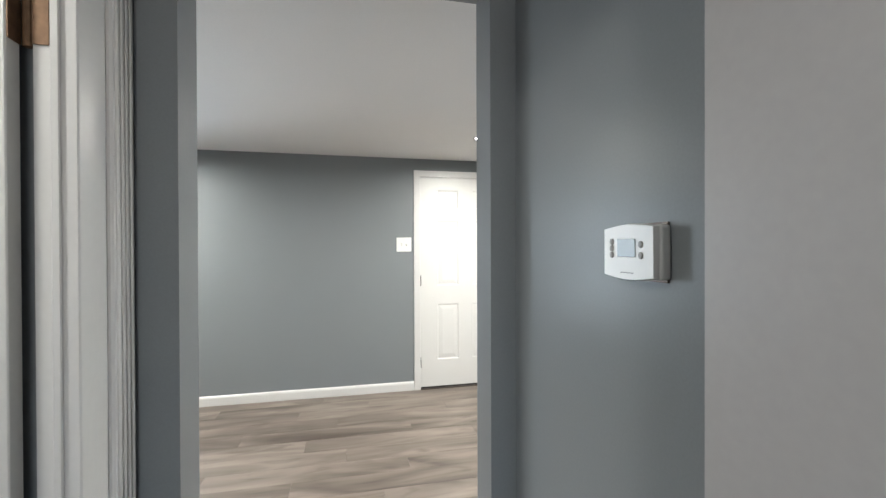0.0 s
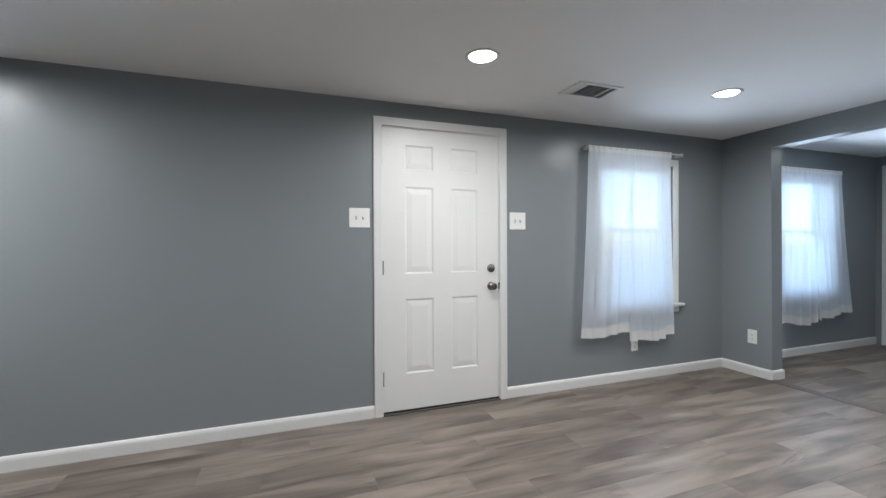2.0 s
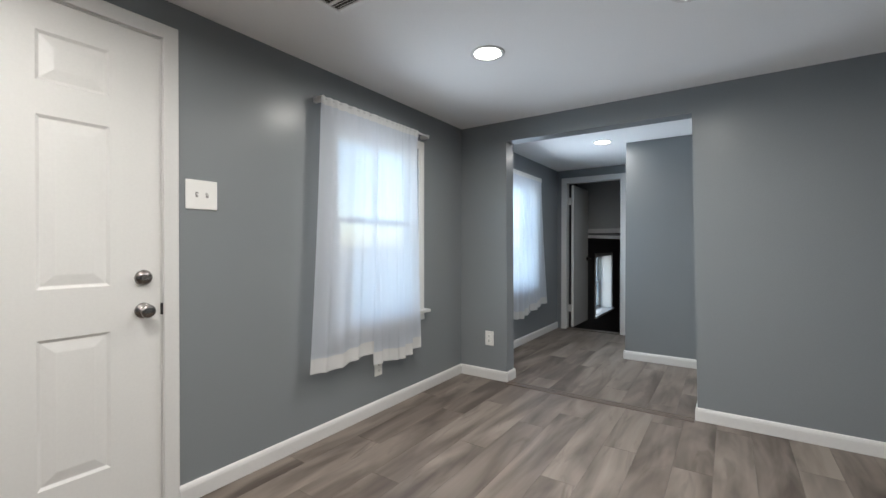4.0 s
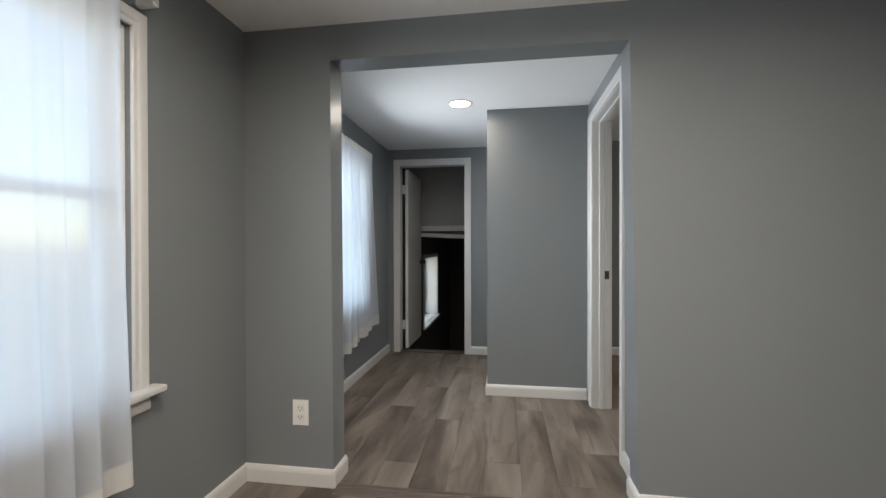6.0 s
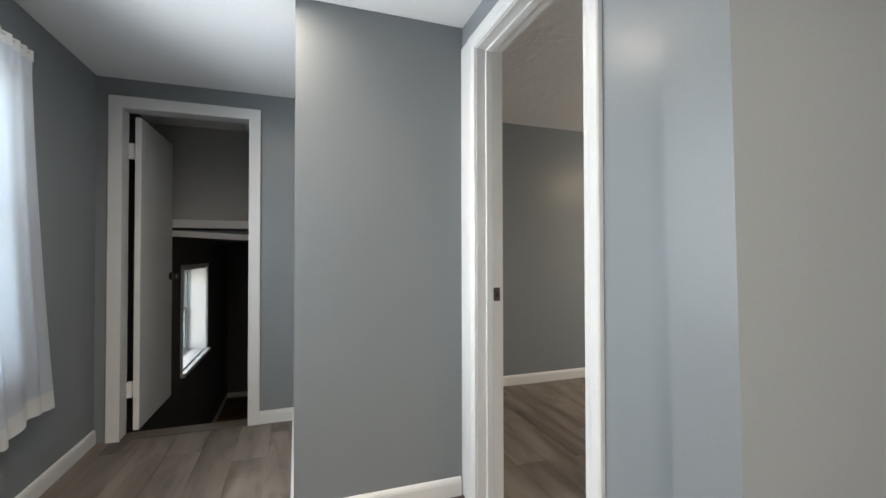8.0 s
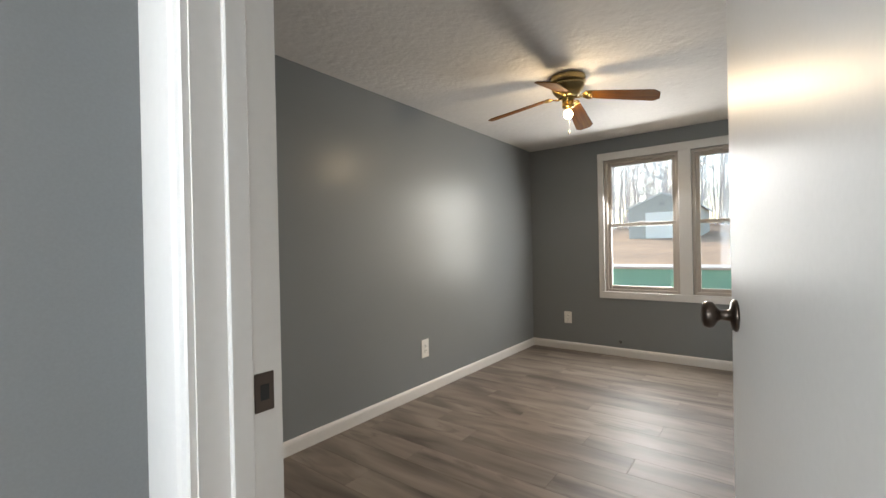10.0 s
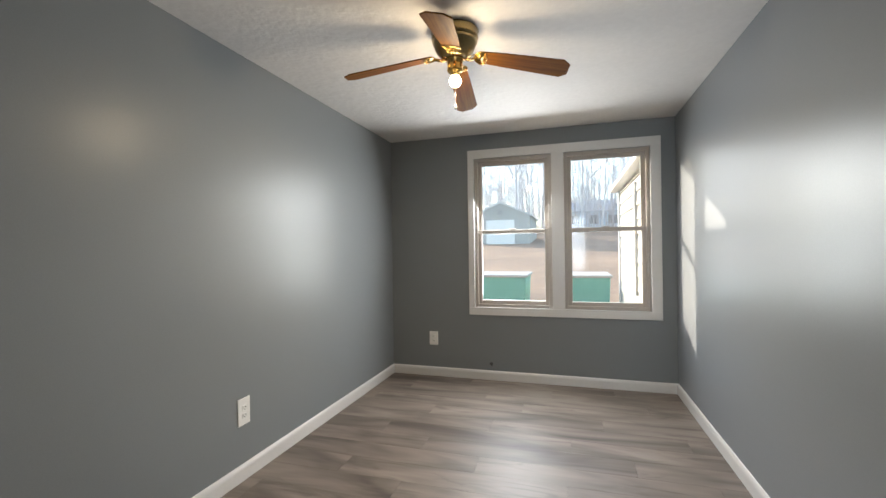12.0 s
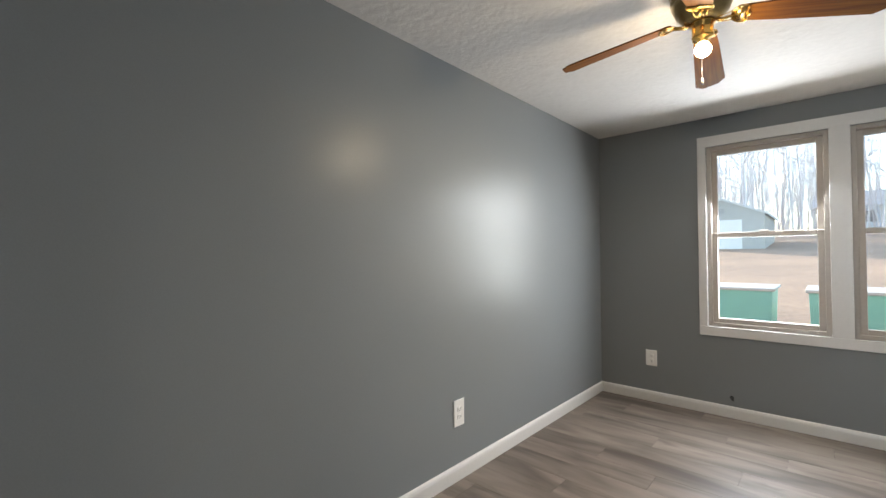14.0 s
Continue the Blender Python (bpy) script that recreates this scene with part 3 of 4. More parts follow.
def bedroom_door():
    d = empty("door_2", "white bedroom doorway with its plain white door swung open inside", "door", kind="structure")
    lo, hi, top = 3.905, 4.645, 2.05
    door_casing(d, lo - 0.004, hi + 0.004, top + 0.004, 0.066, -1.90, 1)
    part("casing_fill", boxed(hi + 0.071, 4.81, -1.90, -1.893, 0.001, 2.12), TRIM, d)
    door_casing(d, lo - 0.004, hi + 0.004, top + 0.004, 0.066, -2.02, -1)
    part("jamb", boxed(lo - 0.017, lo, -2.02, -1.90, 0, top), TRIM, d)
    part("jamb", boxed(hi, hi + 0.017, -2.02, -1.90, 0, top), TRIM, d)
    part("jamb", boxed(lo - 0.017, hi + 0.017, -2.02, -1.90, top, top + 0.015), TRIM, d)
    part("stop", boxed(hi - 0.011, hi, -1.975, -1.942, 0, top, bevel=0.002), TRIM, d)
    part("stop", boxed(lo, lo + 0.011, -1.975, -1.942, 0, top, bevel=0.002), TRIM, d)
    part("stop", boxed(lo + 0.011, hi - 0.011, -1.975, -1.942, top - 0.011, top, bevel=0.002), TRIM, d)
    plate = part("strike_plate", boxed(hi - 0.0025, hi, -2.012, -1.98, 0.925, 0.985, bevel=0.001), BRONZE, d, "dark metal strike plate")
    part("latch_hole", boxed(hi - 0.0035, hi - 0.002, -2.003, -1.989, 0.943, 0.967), SLOT, plate)
    leaf = part("leaf", panel_slab(0.728, 2.03, [(0.11, 0.33, 0.2, 0.75), (0.40, 0.62, 0.2, 0.75), (0.11, 0.33, 0.88, 1.8), (0.40, 0.62, 0.88, 1.8)], 0.035), DOOR_WHITE, d)
    leaf.matrix_world = pose(lo + 0.006, -2.035, 0.012, 0, 0, -79)
    turn = Matrix.Rotation(radians(90), 4, "X")
    part("knob", lathe(bmesh.new(), knob_mesh(), 24, Matrix.Translation((0.668, 0.0, 1.01)) @ turn), BRONZE, leaf, "dark bronze door knob", True)
    part("knob", lathe(bmesh.new(), knob_mesh(), 24, Matrix.Translation((0.668, 0.035, 1.01)) @ Matrix.Rotation(radians(-90), 4, "X")), BRONZE, leaf, "dark bronze door knob", True)
    for z in (0.25, 1.02, 1.8):
        part("hinge", lathe(bmesh.new(), [(0.0, -0.045), (0.006, -0.045), (0.006, 0.045), (0.0, 0.045)], 10, Matrix.Translation((lo + 0.002, -2.03, z))), BRONZE, d)


bedroom_door()


def stair_door():
    d = empty("door_3", "white stairwell doorway with a flat white door standing open", "door", kind="structure")
    lo, hi, top = -0.845, -0.135, 2.043
    door_casing(d, lo, hi, top, 0.072, 6.03, -1, along="y", flat=True)
    part("jamb", boxed(6.03, 6.13, hi, hi + 0.017, 0, top), TRIM, d)
    part("jamb", boxed(6.03, 6.13, lo - 0.017, lo, 0, top), TRIM, d)
    part("jamb", boxed(6.03, 6.13, lo - 0.017, hi + 0.017, top, top + 0.017), TRIM, d)
    leaf = part("leaf", boxed(0.0, 0.70, -0.035, 0, 0, 2.012, bevel=0.002), DOOR_WHITE, d)
    leaf.matrix_world = pose(6.148, hi - 0.027, 0.014, 0, 0, -0.6)
    turn = Matrix.Rotation(radians(90), 4, "X")
    part("knob", lathe(bmesh.new(), knob_mesh(), 20, Matrix.Translation((0.645, -0.035, 0.955)) @ turn), NICKEL, leaf, "nickel door knob", True)
    for z in (0.28, 1.80):
        part("hinge", boxed(6.118, 6.147, hi - 0.030, hi - 0.0005, z - 0.05, z + 0.05, bevel=0.002), TRIM, d, "painted-over butt hinge")
    part("threshold", boxed(6.02, 6.14, lo, hi, 0.0005, 0.006), STRIP, d)


stair_door()


def side_door():
    d = empty("door_4", "open white door with fluted casing and rusty hinge beside the hall", "door", kind="structure")
    lo, hi, top = -3.885, -3.165, 2.04
    door_casing(d, lo, hi, top, 0.085, -1.07, 1, along="y", flat=True)
    part("jamb", boxed(-1.118, -1.07, hi, hi + 0.038, 0, top), TRIM, d)
    part("jamb", boxed(-1.118, -1.07, lo - 0.015, lo, 0, top), TRIM, d)
    part("jamb", boxed(-1.118, -1.07, lo, hi, top, top + 0.015), TRIM, d)
    part("stop", boxed(-1.092, -1.078, hi - 0.006, hi, 0, top, bevel=0.002), TRIM, d)
    part("back_band", boxed(-1.07, -1.046, hi + 0.087, hi + 0.1725, 0.001, 2.125, bevel=0.004), TRIM, d)
    for k in range(4):
        part("flute", tube(bmesh.new(), [(-1.0465, hi + 0.104 + 0.017 * k, 0.002), (-1.0465, hi + 0.104 + 0.017 * k, 2.12)], 0.0055, n=10), TRIM, d, "", True)
    leaf = part("leaf", boxed(-0.72, 0, -0.032, 0, 0, 2.0, bevel=0.002), DOOR_WHITE, d)
    leaf.matrix_world = pose(-1.141, -3.157, 0.014, 0, 0, 0)
    for z in (0.3, 1.775):
        h = part("hinge", boxed(-1.118, -1.094, hi - 0.003, hi, z - 0.055, z + 0.055), RUSTY, d, "rusty butt hinge with old paint")
        part("hinge_leaf", boxed(-1.1405, -1.1385, -3.187, -3.159, z - 0.055, z + 0.055), RUSTY, h)
        part("pin", lathe(bmesh.new(), [(0, -0.058), (0.007, -0.058), (0.007, 0.058), (0, 0.058)], 10, Matrix.Translation((-1.128, -3.160, z))), RUSTY, h)


side_door()


def leaning_leaf():
    d = empty("door_5", "door in a dimmed grey colour standing open along the hall wall", "door", kind="structure")
    leaf = part("leaf", boxed(-0.27, -0.235, -4.42, -3.655, 0.012, 2.03, bevel=0.002), DIMMED_DOOR, d)
    for z in (0.25, 1.8):
        part("hinge", lathe(bmesh.new(), [(0, -0.045), (0.006, -0.045), (0.006, 0.045), (0, 0.045)], 10, Matrix.Translation((-0.232, -4.425, z))), RUSTY, d)
    part("jamb", boxed(-0.235, -0.187, -4.46, -4.43, 0, 2.06), TRIM, d)


leaning_leaf()


# ---- windows ----
def sash_window(index, x0, x1, z0, z1, meet, y_in, depth, out, frame_mat, sash_mat, label):
    """A double-hung window in an opening. out: +1 when outdoors lies towards +y."""
    w = empty("window_%d" % index, label, "window", kind="structure")
    ya, yb = y_in + out * 0.02, y_in + out * depth
    f = 0.028

    def bar(name, a, b, c, d, y0, y1, mat, parent, bevel=0.003):
        return part(name, boxed(a, b, min(y0, y1), max(y0, y1), c, d, bevel=bevel), mat, parent)

    for a, b, c, d in ((x0, x0 + f, z0, z1), (x1 - f, x1, z0, z1), (x0 + f, x1 - f, z1 - f, z1), (x0 + f, x1 - f, z0, z0 + f)):
        bar("window_frame", a, b, c, d, ya, yb, frame_mat, w, 0.002)
    s = 0.036
    for low in (True, False):
        a, b = x0 + f, x1 - f
        c, d = (z0 + f, meet + 0.018) if low else (meet - 0.018, z1 - f)
        y0, y1 = (ya + out * 0.015, ya + out * 0.042) if low else (ya + out * 0.045, ya + out * 0.072)
        sash = empty("sash", "", "")
        sash.parent = w
        for p in ((a, a + s, c, d), (b - s, b, c, d), (a + s, b - s, c, c + (s if low else 0.03)), (a + s, b - s, d - (0.036 if low else s), d)):
            bar("rail", *p, y0, y1, sash_mat, sash)
        pane = part("pane", boxed(a + s, b - s, (y0 + y1) / 2 - 0.002, (y0 + y1) / 2 + 0.002, c + 0.03, d - 0.03), GLASS, sash, "clear glass pane")
        pane.visible_shadow = False
        if low:
            bar("sash_lock", (a + b) / 2 - 0.03, (a + b) / 2 + 0.03, d, d + 0.012, y0, y0 + out * 0.022, sash_mat, sash)
    return w


def front_window(index, x0, x1):
    w = sash_window(index, x0, x1, W_LOW, W_TOP, W_MEET, 0.0, 0.15, 1, VINYL, VINYL, "white double-hung window behind sheer curtains")
    door_casing(w, x0, x1, W_TOP, 0.058, 0.0, -1, z0=W_LOW)
    part("window_sill", boxed(x0 - 0.095, x1 + 0.095, -0.055, 0.03, W_LOW - 0.024, W_LOW, bevel=0.006, seg=2), TRIM, w)
    part("apron", sweep(bmesh.new(), casing_profile(0.058), (x0 - 0.06, 0, W_LOW - 0.024), (x1 + 0.06, 0, W_LOW - 0.024), (0, -1, 0), (0, 0, -1)), TRIM, w)


for i, (a, b) in enumerate(WINDOWS):
    front_window(i + 1, a, b)


def bedroom_windows():
    for i, (a, b, c, d) in enumerate(BW):
        sash_window(4 + i, a, b, c, d, 1.372, -6.255, 0.13, -1, TAUPE, TAUPE, "double-hung window with taupe sashes facing the yard")
    t = empty("trim", "wide flat white trim round the paired bedroom windows", "trim", kind="structure")
    for x0, x1, z0, z1 in ((3.787, 5.428, 2.058, 2.136), (3.787, 5.428, 0.602, 0.672), (3.787, 3.868, 0.672, 2.058), (5.372, 5.428, 0.672, 2.058), (4.562, 4.668, 0.672, 2.058)):
        part("casing_board", boxed(x0, x1, -6.255, -6.238, z0, z1, bevel=0.002), TRIM, t)


bedroom_windows()
cellar = sash_window(6, 8.07, 9.36, -0.13, 0.985, 0.43, 0.20, 0.1, 1, VINYL, VINYL, "white stairwell window set deep in the wall")
for x0, x1, z0, z1 in ((8.07, 8.085, -0.13, 0.985), (9.345, 9.36, -0.13, 0.985), (8.085, 9.345, 0.97, 0.985), (8.085, 9.345, -0.13, -0.115)):
    part("reveal", boxed(x0, x1, 0.0, 0.22, z0, z1), TRIM, cellar)
door_casing(cellar, 8.07, 9.36, 0.985, 0.045, 0.0, -1, z0=-0.13, flat=True)
part("window_sill", boxed(8.01, 9.42, -0.05, 0.03, -0.155, -0.115, bevel=0.005), TRIM, cellar)


# ---- curtains ----
def cloth(top, bottom, z_top, z_low, folds, seed, y, deep=0.02, nz=36, z0f=0.0, z1f=1.0):
    """A gathered panel: top and bottom are (left, right); z_low is a function of u."""
    rnd = random.Random(seed)
    ph = [rnd.uniform(0, 6.28) for _ in range(4)]
    nu = int(folds * 14)
    bm = bmesh.new()
    rows = []
    for j in range(nz + 1):
        v = z0f + (z1f - z0f) * j / nz
        row = []
        for i in range(nu + 1):
            u = i / nu
            q = u + 0.02 * math.sin(2 * math.pi * u * 2 + ph[0])
            a, b = top[0] + (top[1] - top[0]) * u, bottom[0] + (bottom[1] - bottom[0]) * u
            x = a + (b - a) * v ** 1.4 + 0.010 * v * math.sin(q * folds * 6.28 + ph[1])
            amp = deep * (0.35 + 0.9 * v) * (0.65 + 0.35 * math.sin(5 * u + ph[2]))
            w = y + amp * math.sin(q * folds * 6.28 + ph[3]) + 0.10 * amp * math.sin(q * folds * 15.1 + ph[0])
            if v < 0.035:
                w = y + 0.006 * math.sin(q * folds * 12 + ph[1])
            z = z_top + (z_low(u) - z_top) * v
            row.append(bm.verts.new((x, w, z)))
        rows.append(row)
    for j in range(nz):
        for i in range(nu):
            bm.faces.new((rows[j][i], rows[j][i + 1], rows[j + 1][i + 1], rows[j + 1][i]))
    return bm


def curtain(top, bottom, z_top, z_low, folds, seed, label, y=-0.078, deep=0.02):
    span = z_top - z_low(0.5)
    h = 1 - 0.085 / span
    ob = part("sheer_curtain", cloth(top, bottom, z_top, z_low, folds, seed, y, deep, z1f=h), SHEER, None, "", True)
    tagged(ob, label, "curtain", "sheer curtains at the front windows")
    part("hem", cloth(top, bottom, z_top, z_low, folds, seed, y, deep, nz=4, z0f=h), HEM, ob, "doubled hem along the lower edge", True)
    part("rod_pocket", cloth(top, bottom, z_top + 0.012, z_low, folds, seed, y - 0.004, deep, nz=3, z1f=0.03), HEM, ob, "gathered rod pocket", True)


def curtain_rod(x0, x1, z):
    r = empty("curtain_rod", "thin white curtain rod on wall brackets", "curtain rod", "curtain rods")
    part("rod", tube(bmesh.new(), [(x0, -0.005, z - 0.004), (x0, -0.06, z), (x0 + 0.012, -0.074, z), (x1 - 0.012, -0.074, z), (x1, -0.06, z), (x1, -0.005, z - 0.004)], 0.007, n=8), TRIM, r)
    for x in (x0, x1):
        part("bracket", boxed(x - 0.012, x + 0.012, -0.075, 0.0, z - 0.016, z + 0.014, bevel=0.003), TRIM, r)


curtain_rod(-3.17, -2.12, 2.045)
curtain((-3.15, -2.60), (-3.2, -2.64), 2.045, lambda u: 0.47 + 0.02 * math.sin(6 * u), 5, 3, "white sheer curtain panel over the living room window")
curtain((-2.70, -2.135), (-2.66, -2.03), 2.045, lambda u: 0.45 + 0.04 * u ** 2, 5, 4, "white sheer curtain panel with a wide hem")
curtain_rod(1.795, 2.828, 2.018)
curtain((1.775, 2.26), (1.705, 2.215), 2.018, lambda u: 0.435 - 0.015 * math.sin(5 * u), 4, 5, "white sheer curtain panel hanging nearly flat with a hem", deep=0.012)
curtain((2.20, 2.69), (2.235, 2.715), 2.018, lambda u: 0.36 + 0.012 * math.sin(9 * u) + 0.05 * max(0, u - 0.8) * 5, 6, 6, "white sheer curtain panel gathered in soft folds", deep=0.024)
curtain_rod(4.06, 5.215, 1.99)
curtain((4.075, 4.80), (4.10, 4.80), 1.99, lambda u: 0.36 + 0.025 * math.sin(7 * u), 5, 7, "white sheer curtain panel in the corridor, gathered", deep=0.026)
curtain((4.66, 5.195), (4.80, 5.385), 1.99, lambda u: 0.37 + 0.07 * u + 0.012 * math.sin(11 * u), 5, 8, "white sheer curtain panel in the corridor, flaring out", deep=0.024)


# ---- lamps, vents, plates ----
def downlight(x, y, z):
    d = empty("downlight", "lit round recessed ceiling light with a white rim", "ceiling light", "recessed ceiling lights")
    part("trim_ring", lathe(bmesh.new(), [(0.072, 0.0), (0.075, -0.005), (0.088, -0.007), (0.094, -0.004), (0.095, 0.0)], 36, Matrix.Translation((x, y, z))), TRIM, d, "", True)
    part("lens", lathe(bmesh.new(), [(0.0, -0.004), (0.07, -0.004), (0.074, -0.0005)], 36, Matrix.Translation((x, y, z))), LENS, d, "glowing warm white lens")


# the last of these is the added lamp in the unseen side room
for lx, ly in DOWNLIGHTS + [HALL_LIGHT, ADDED_SIDE_LIGHT]:
    downlight(lx, ly, CEIL)


def ceiling_vent(x0, x1, y0, y1, z, label):
    v = empty("ceiling_vent", label, "vent", "ceiling vents")
    r = 0.026
    part("backing", boxed(x0 + r, x1 - r, y0 + r, y1 - r, z - 0.002, z - 0.0005), VENT_DARK, v)
    for a, b, c, d in ((x0, x1, y0, y0 + r), (x0, x1, y1 - r, y1), (x0, x0 + r, y0 + r, y1 - r), (x1 - r, x1, y0 + r, y1 - r)):
        part("rim", boxed(a, b, c, d, z - 0.009, z, bevel=0.003), VENT_METAL, v)
    ends = (x0 + r + 0.05, x1 - r - 0.05)
    for x in ends:
        part("divider", boxed(x - 0.006, x + 0.006, y0 + r, y1 - r, z - 0.009, z - 0.002), VENT_METAL, v)
    n = 9
    for i in range(n):
        yy = y0 + r + (y1 - y0 - 2 * r) * (i + 0.5) / n
        bm = bmesh.new()
        put_in(bm, boxed(-(ends[1] - ends[0]) / 2 + 0.008, (ends[1] - ends[0]) / 2 - 0.008, -0.006, 0.006, -0.0007, 0.0007), pose((ends[0] + ends[1]) / 2, yy, z - 0.006, 35))
        part("slat", bm, VENT_METAL, v)
    for x, t in ((x0 + r + 0.013, 35), (x0 + r + 0.03, 35), (x1 - r - 0.013, -35), (x1 - r - 0.03, -35)):
        bm = bmesh.new()
        put_in(bm, boxed(-0.005, 0.005, -(y1 - y0) / 2 + r + 0.002, (y1 - y0) / 2 - r - 0.002, -0.0007, 0.0007), pose(x, (y0 + y1) / 2, z - 0.006, 0, t))
        part("slat", bm, VENT_METAL, v)


ceiling_vent(1.15, 1.495, -0.77, -0.54, CEIL, "white metal ceiling register near the front door")
ceiling_vent(-2.85, -2.545, -0.27, -0.09, CEIL, "white metal ceiling register above a window")
ceiling_vent(4.45, 4.76, -3.29, -3.02, BED_CEIL, "white metal register in the bedroom ceiling")


def wall_plate(kind, m, w, h, label, group):
    """A cover plate whose face looks along local -y."""
    p = empty(kind, label, "light switch" if kind == "light_switch" else "outlet", group)
    part("cover_plate", boxed(-w / 2, w / 2, -0.006, 0, -h / 2, h / 2, bevel=0.003, seg=2), PLATE, p)
    if kind == "light_switch":
        for x in (-0.023, 0.023):
            t = part("toggle_slot", boxed(x - 0.006, x + 0.006, -0.0072, -0.006, -0.012, 0.012), GREY_BUTTON, p)
            bm = bmesh.new()
            put_in(bm, boxed(-0.004, 0.004, -0.014, 0, -0.004, 0.004, bevel=0.0012), pose(x, -0.006, 0.002, 20 if x < 0 else -25))
            part("toggle", bm, PLATE, t)
            for z in (-0.03, 0.03):
                part("screw", lathe(bmesh.new(), [(0, -0.0005), (0.003, -0.0005), (0.003, 0.001), (0, 0.001)], 8, pose(x, -0.0065, z, 90)), PLATE, p)
    else:
        for z in (-0.021, 0.021):
            r = part("receptacle", boxed(-0.017, 0.017, -0.009, -0.005, z - 0.014, z + 0.014, bevel=0.003), PLATE, p)
            for x, q in ((-0.007, 0.004), (0.007, 0.003)):
                part("slot", boxed(x - 0.0013, x + 0.0013, -0.0096, -0.0085, z + 0.001 - q, z + 0.003 + q), SLOT, r)
            part("slot", boxed(-0.0025, 0.0025, -0.0096, -0.0085, z - 0.011, z - 0.006), SLOT, r)
    p.matrix_world = m
    return p


wall_plate("light_switch", pose(-0.094, 0, 1.40), 0.142, 0.135, "white double light switch beside the front door hinges", "light switches")
wall_plate("light_switch", pose(1.15, 0, 1.396), 0.142, 0.135, "white double light switch beside the front door knob", "light switches")
wall_plate("outlet", pose(3.438, -0.292, 0.354, 0, 0, -90), 0.082, 0.126, "white duplex outlet near the wide opening", "outlets")
wall_plate("outlet", pose(2.335, 0, 0.315), 0.075, 0.118, "white duplex outlet under the curtains", "outlets")
wall_plate("outlet", pose(-2.543, 0, 0.37), 0.075, 0.118, "white duplex outlet under the curtains", "outlets")
wall_plate("outlet", pose(6.21, -4.243, 0.364, 0, 0, -90), 0.086, 0.145, "white duplex outlet on the bedroom wall", "outlets")
wall_plate("outlet", pose(5.787, -6.255, 0.361, 0, 0, 180), 0.086, 0.13, "white duplex outlet below the bedroom windows", "outlets")

cable = empty("cable_stub", "short black cable stub poking out of the wall", "cable")
part("cable", tube(bmesh.new(), [(5.229, -6.256, 0.15), (5.229, -6.235, 0.15), (5.224, -6.222, 0.147), (5.212, -6.215, 0.143)], 0.006, n=8), PLAIN_BLACK, cable)
part("hole_rim", lathe(bmesh.new(), [(0.0, 0.0), (0.013, 0.0), (0.013, 0.002), (0.0, 0.002)], 14, pose(5.229, -6.255, 0.15, -90)), PLAIN_BLACK, cable)


def thermostat():
    t = empty("thermostat", "white wall thermostat with a grey display and round buttons", "thermostat")
    bm = bmesh.new()
    box(bm, -0.072, 0.072, -0.022, 0, -0.042, 0.042, bevel=0.006, seg=3)
    part("case", bm, PLATE, t)
    bm = bmesh.new()
    n = 10
    ring_a = [bm.verts.new((x, -0.022, z)) for x, z in [(-0.07 + 0.14 * i / n, 0.040 + 0.006 * math.sin(math.pi * i / n)) for i in range(n + 1)] + [(0.07 - 0.14 * i / n, -0.040 - 0.006 * math.sin(math.pi * i / n)) for i in range(n + 1)]]
    ring_b = [bm.verts.new((v.co.x * 0.97, -0.031, v.co.z * 0.96)) for v in ring_a]
    for i in range(len(ring_a)):
        bm.faces.new((ring_a[i], ring_a[(i + 1) % len(ring_a)], ring_b[(i + 1) % len(ring_a)], ring_b[i]))
    bm.faces.new(ring_b)
    bm.faces.new(ring_a)
    part("face", bm, PLATE, t)
    part("display", boxed(-0.026, 0.024, -0.0325, -0.031, -0.008, 0.021, bevel=0.0006), SCREEN, t, "grey liquid crystal display")
    for x, z in ((-0.043, 0.017), (-0.043, 0.006), (-0.043, -0.005), (0.038, 0.012), (0.038, -0.005)):
        part("button", lathe(bmesh.new(), [(0, 0), (0.0055, 0), (0.005, 0.002), (0, 0.0025)], 14, Matrix.Translation((x, -0.031, z)) @ Matrix.Rotation(radians(90), 4, "X")), GREY_BUTTON, t)
    part("marking", boxed(-0.018, 0.018, -0.0314, -0.031, -0.034, -0.0325), GREY_BUTTON, t)
    # dark plate gives the shade in the gap behind the case
    part("gap_shade", boxed(-0.066, 0.066, -0.004, 0, -0.046, 0.046), BRONZE, t, "dark plate standing in for the shaded gap behind the case")
    t.matrix_world = pose(-0.186, -3.462, 1.372, 0, 0, -90) @ Matrix.Diagonal((0.80, 0.86, 0.9, 1))


thermostat()

strip = structure(part("trim", sweep(bmesh.new(), [(-0.052, 0), (-0.046, 0.006), (-0.02, 0.009), (-0.006, 0.009), (-0.003, 0.006), (0.003, 0.006), (0.006, 0.009), (0.03, 0.008), (0.05, 0)], (3.43, -1.84, 0.0005), (3.43, -0.475, 0.0005), (1, 0, 0), (0, 0, 1)), STRIP), "brown transition strip across the floor opening", "trim")


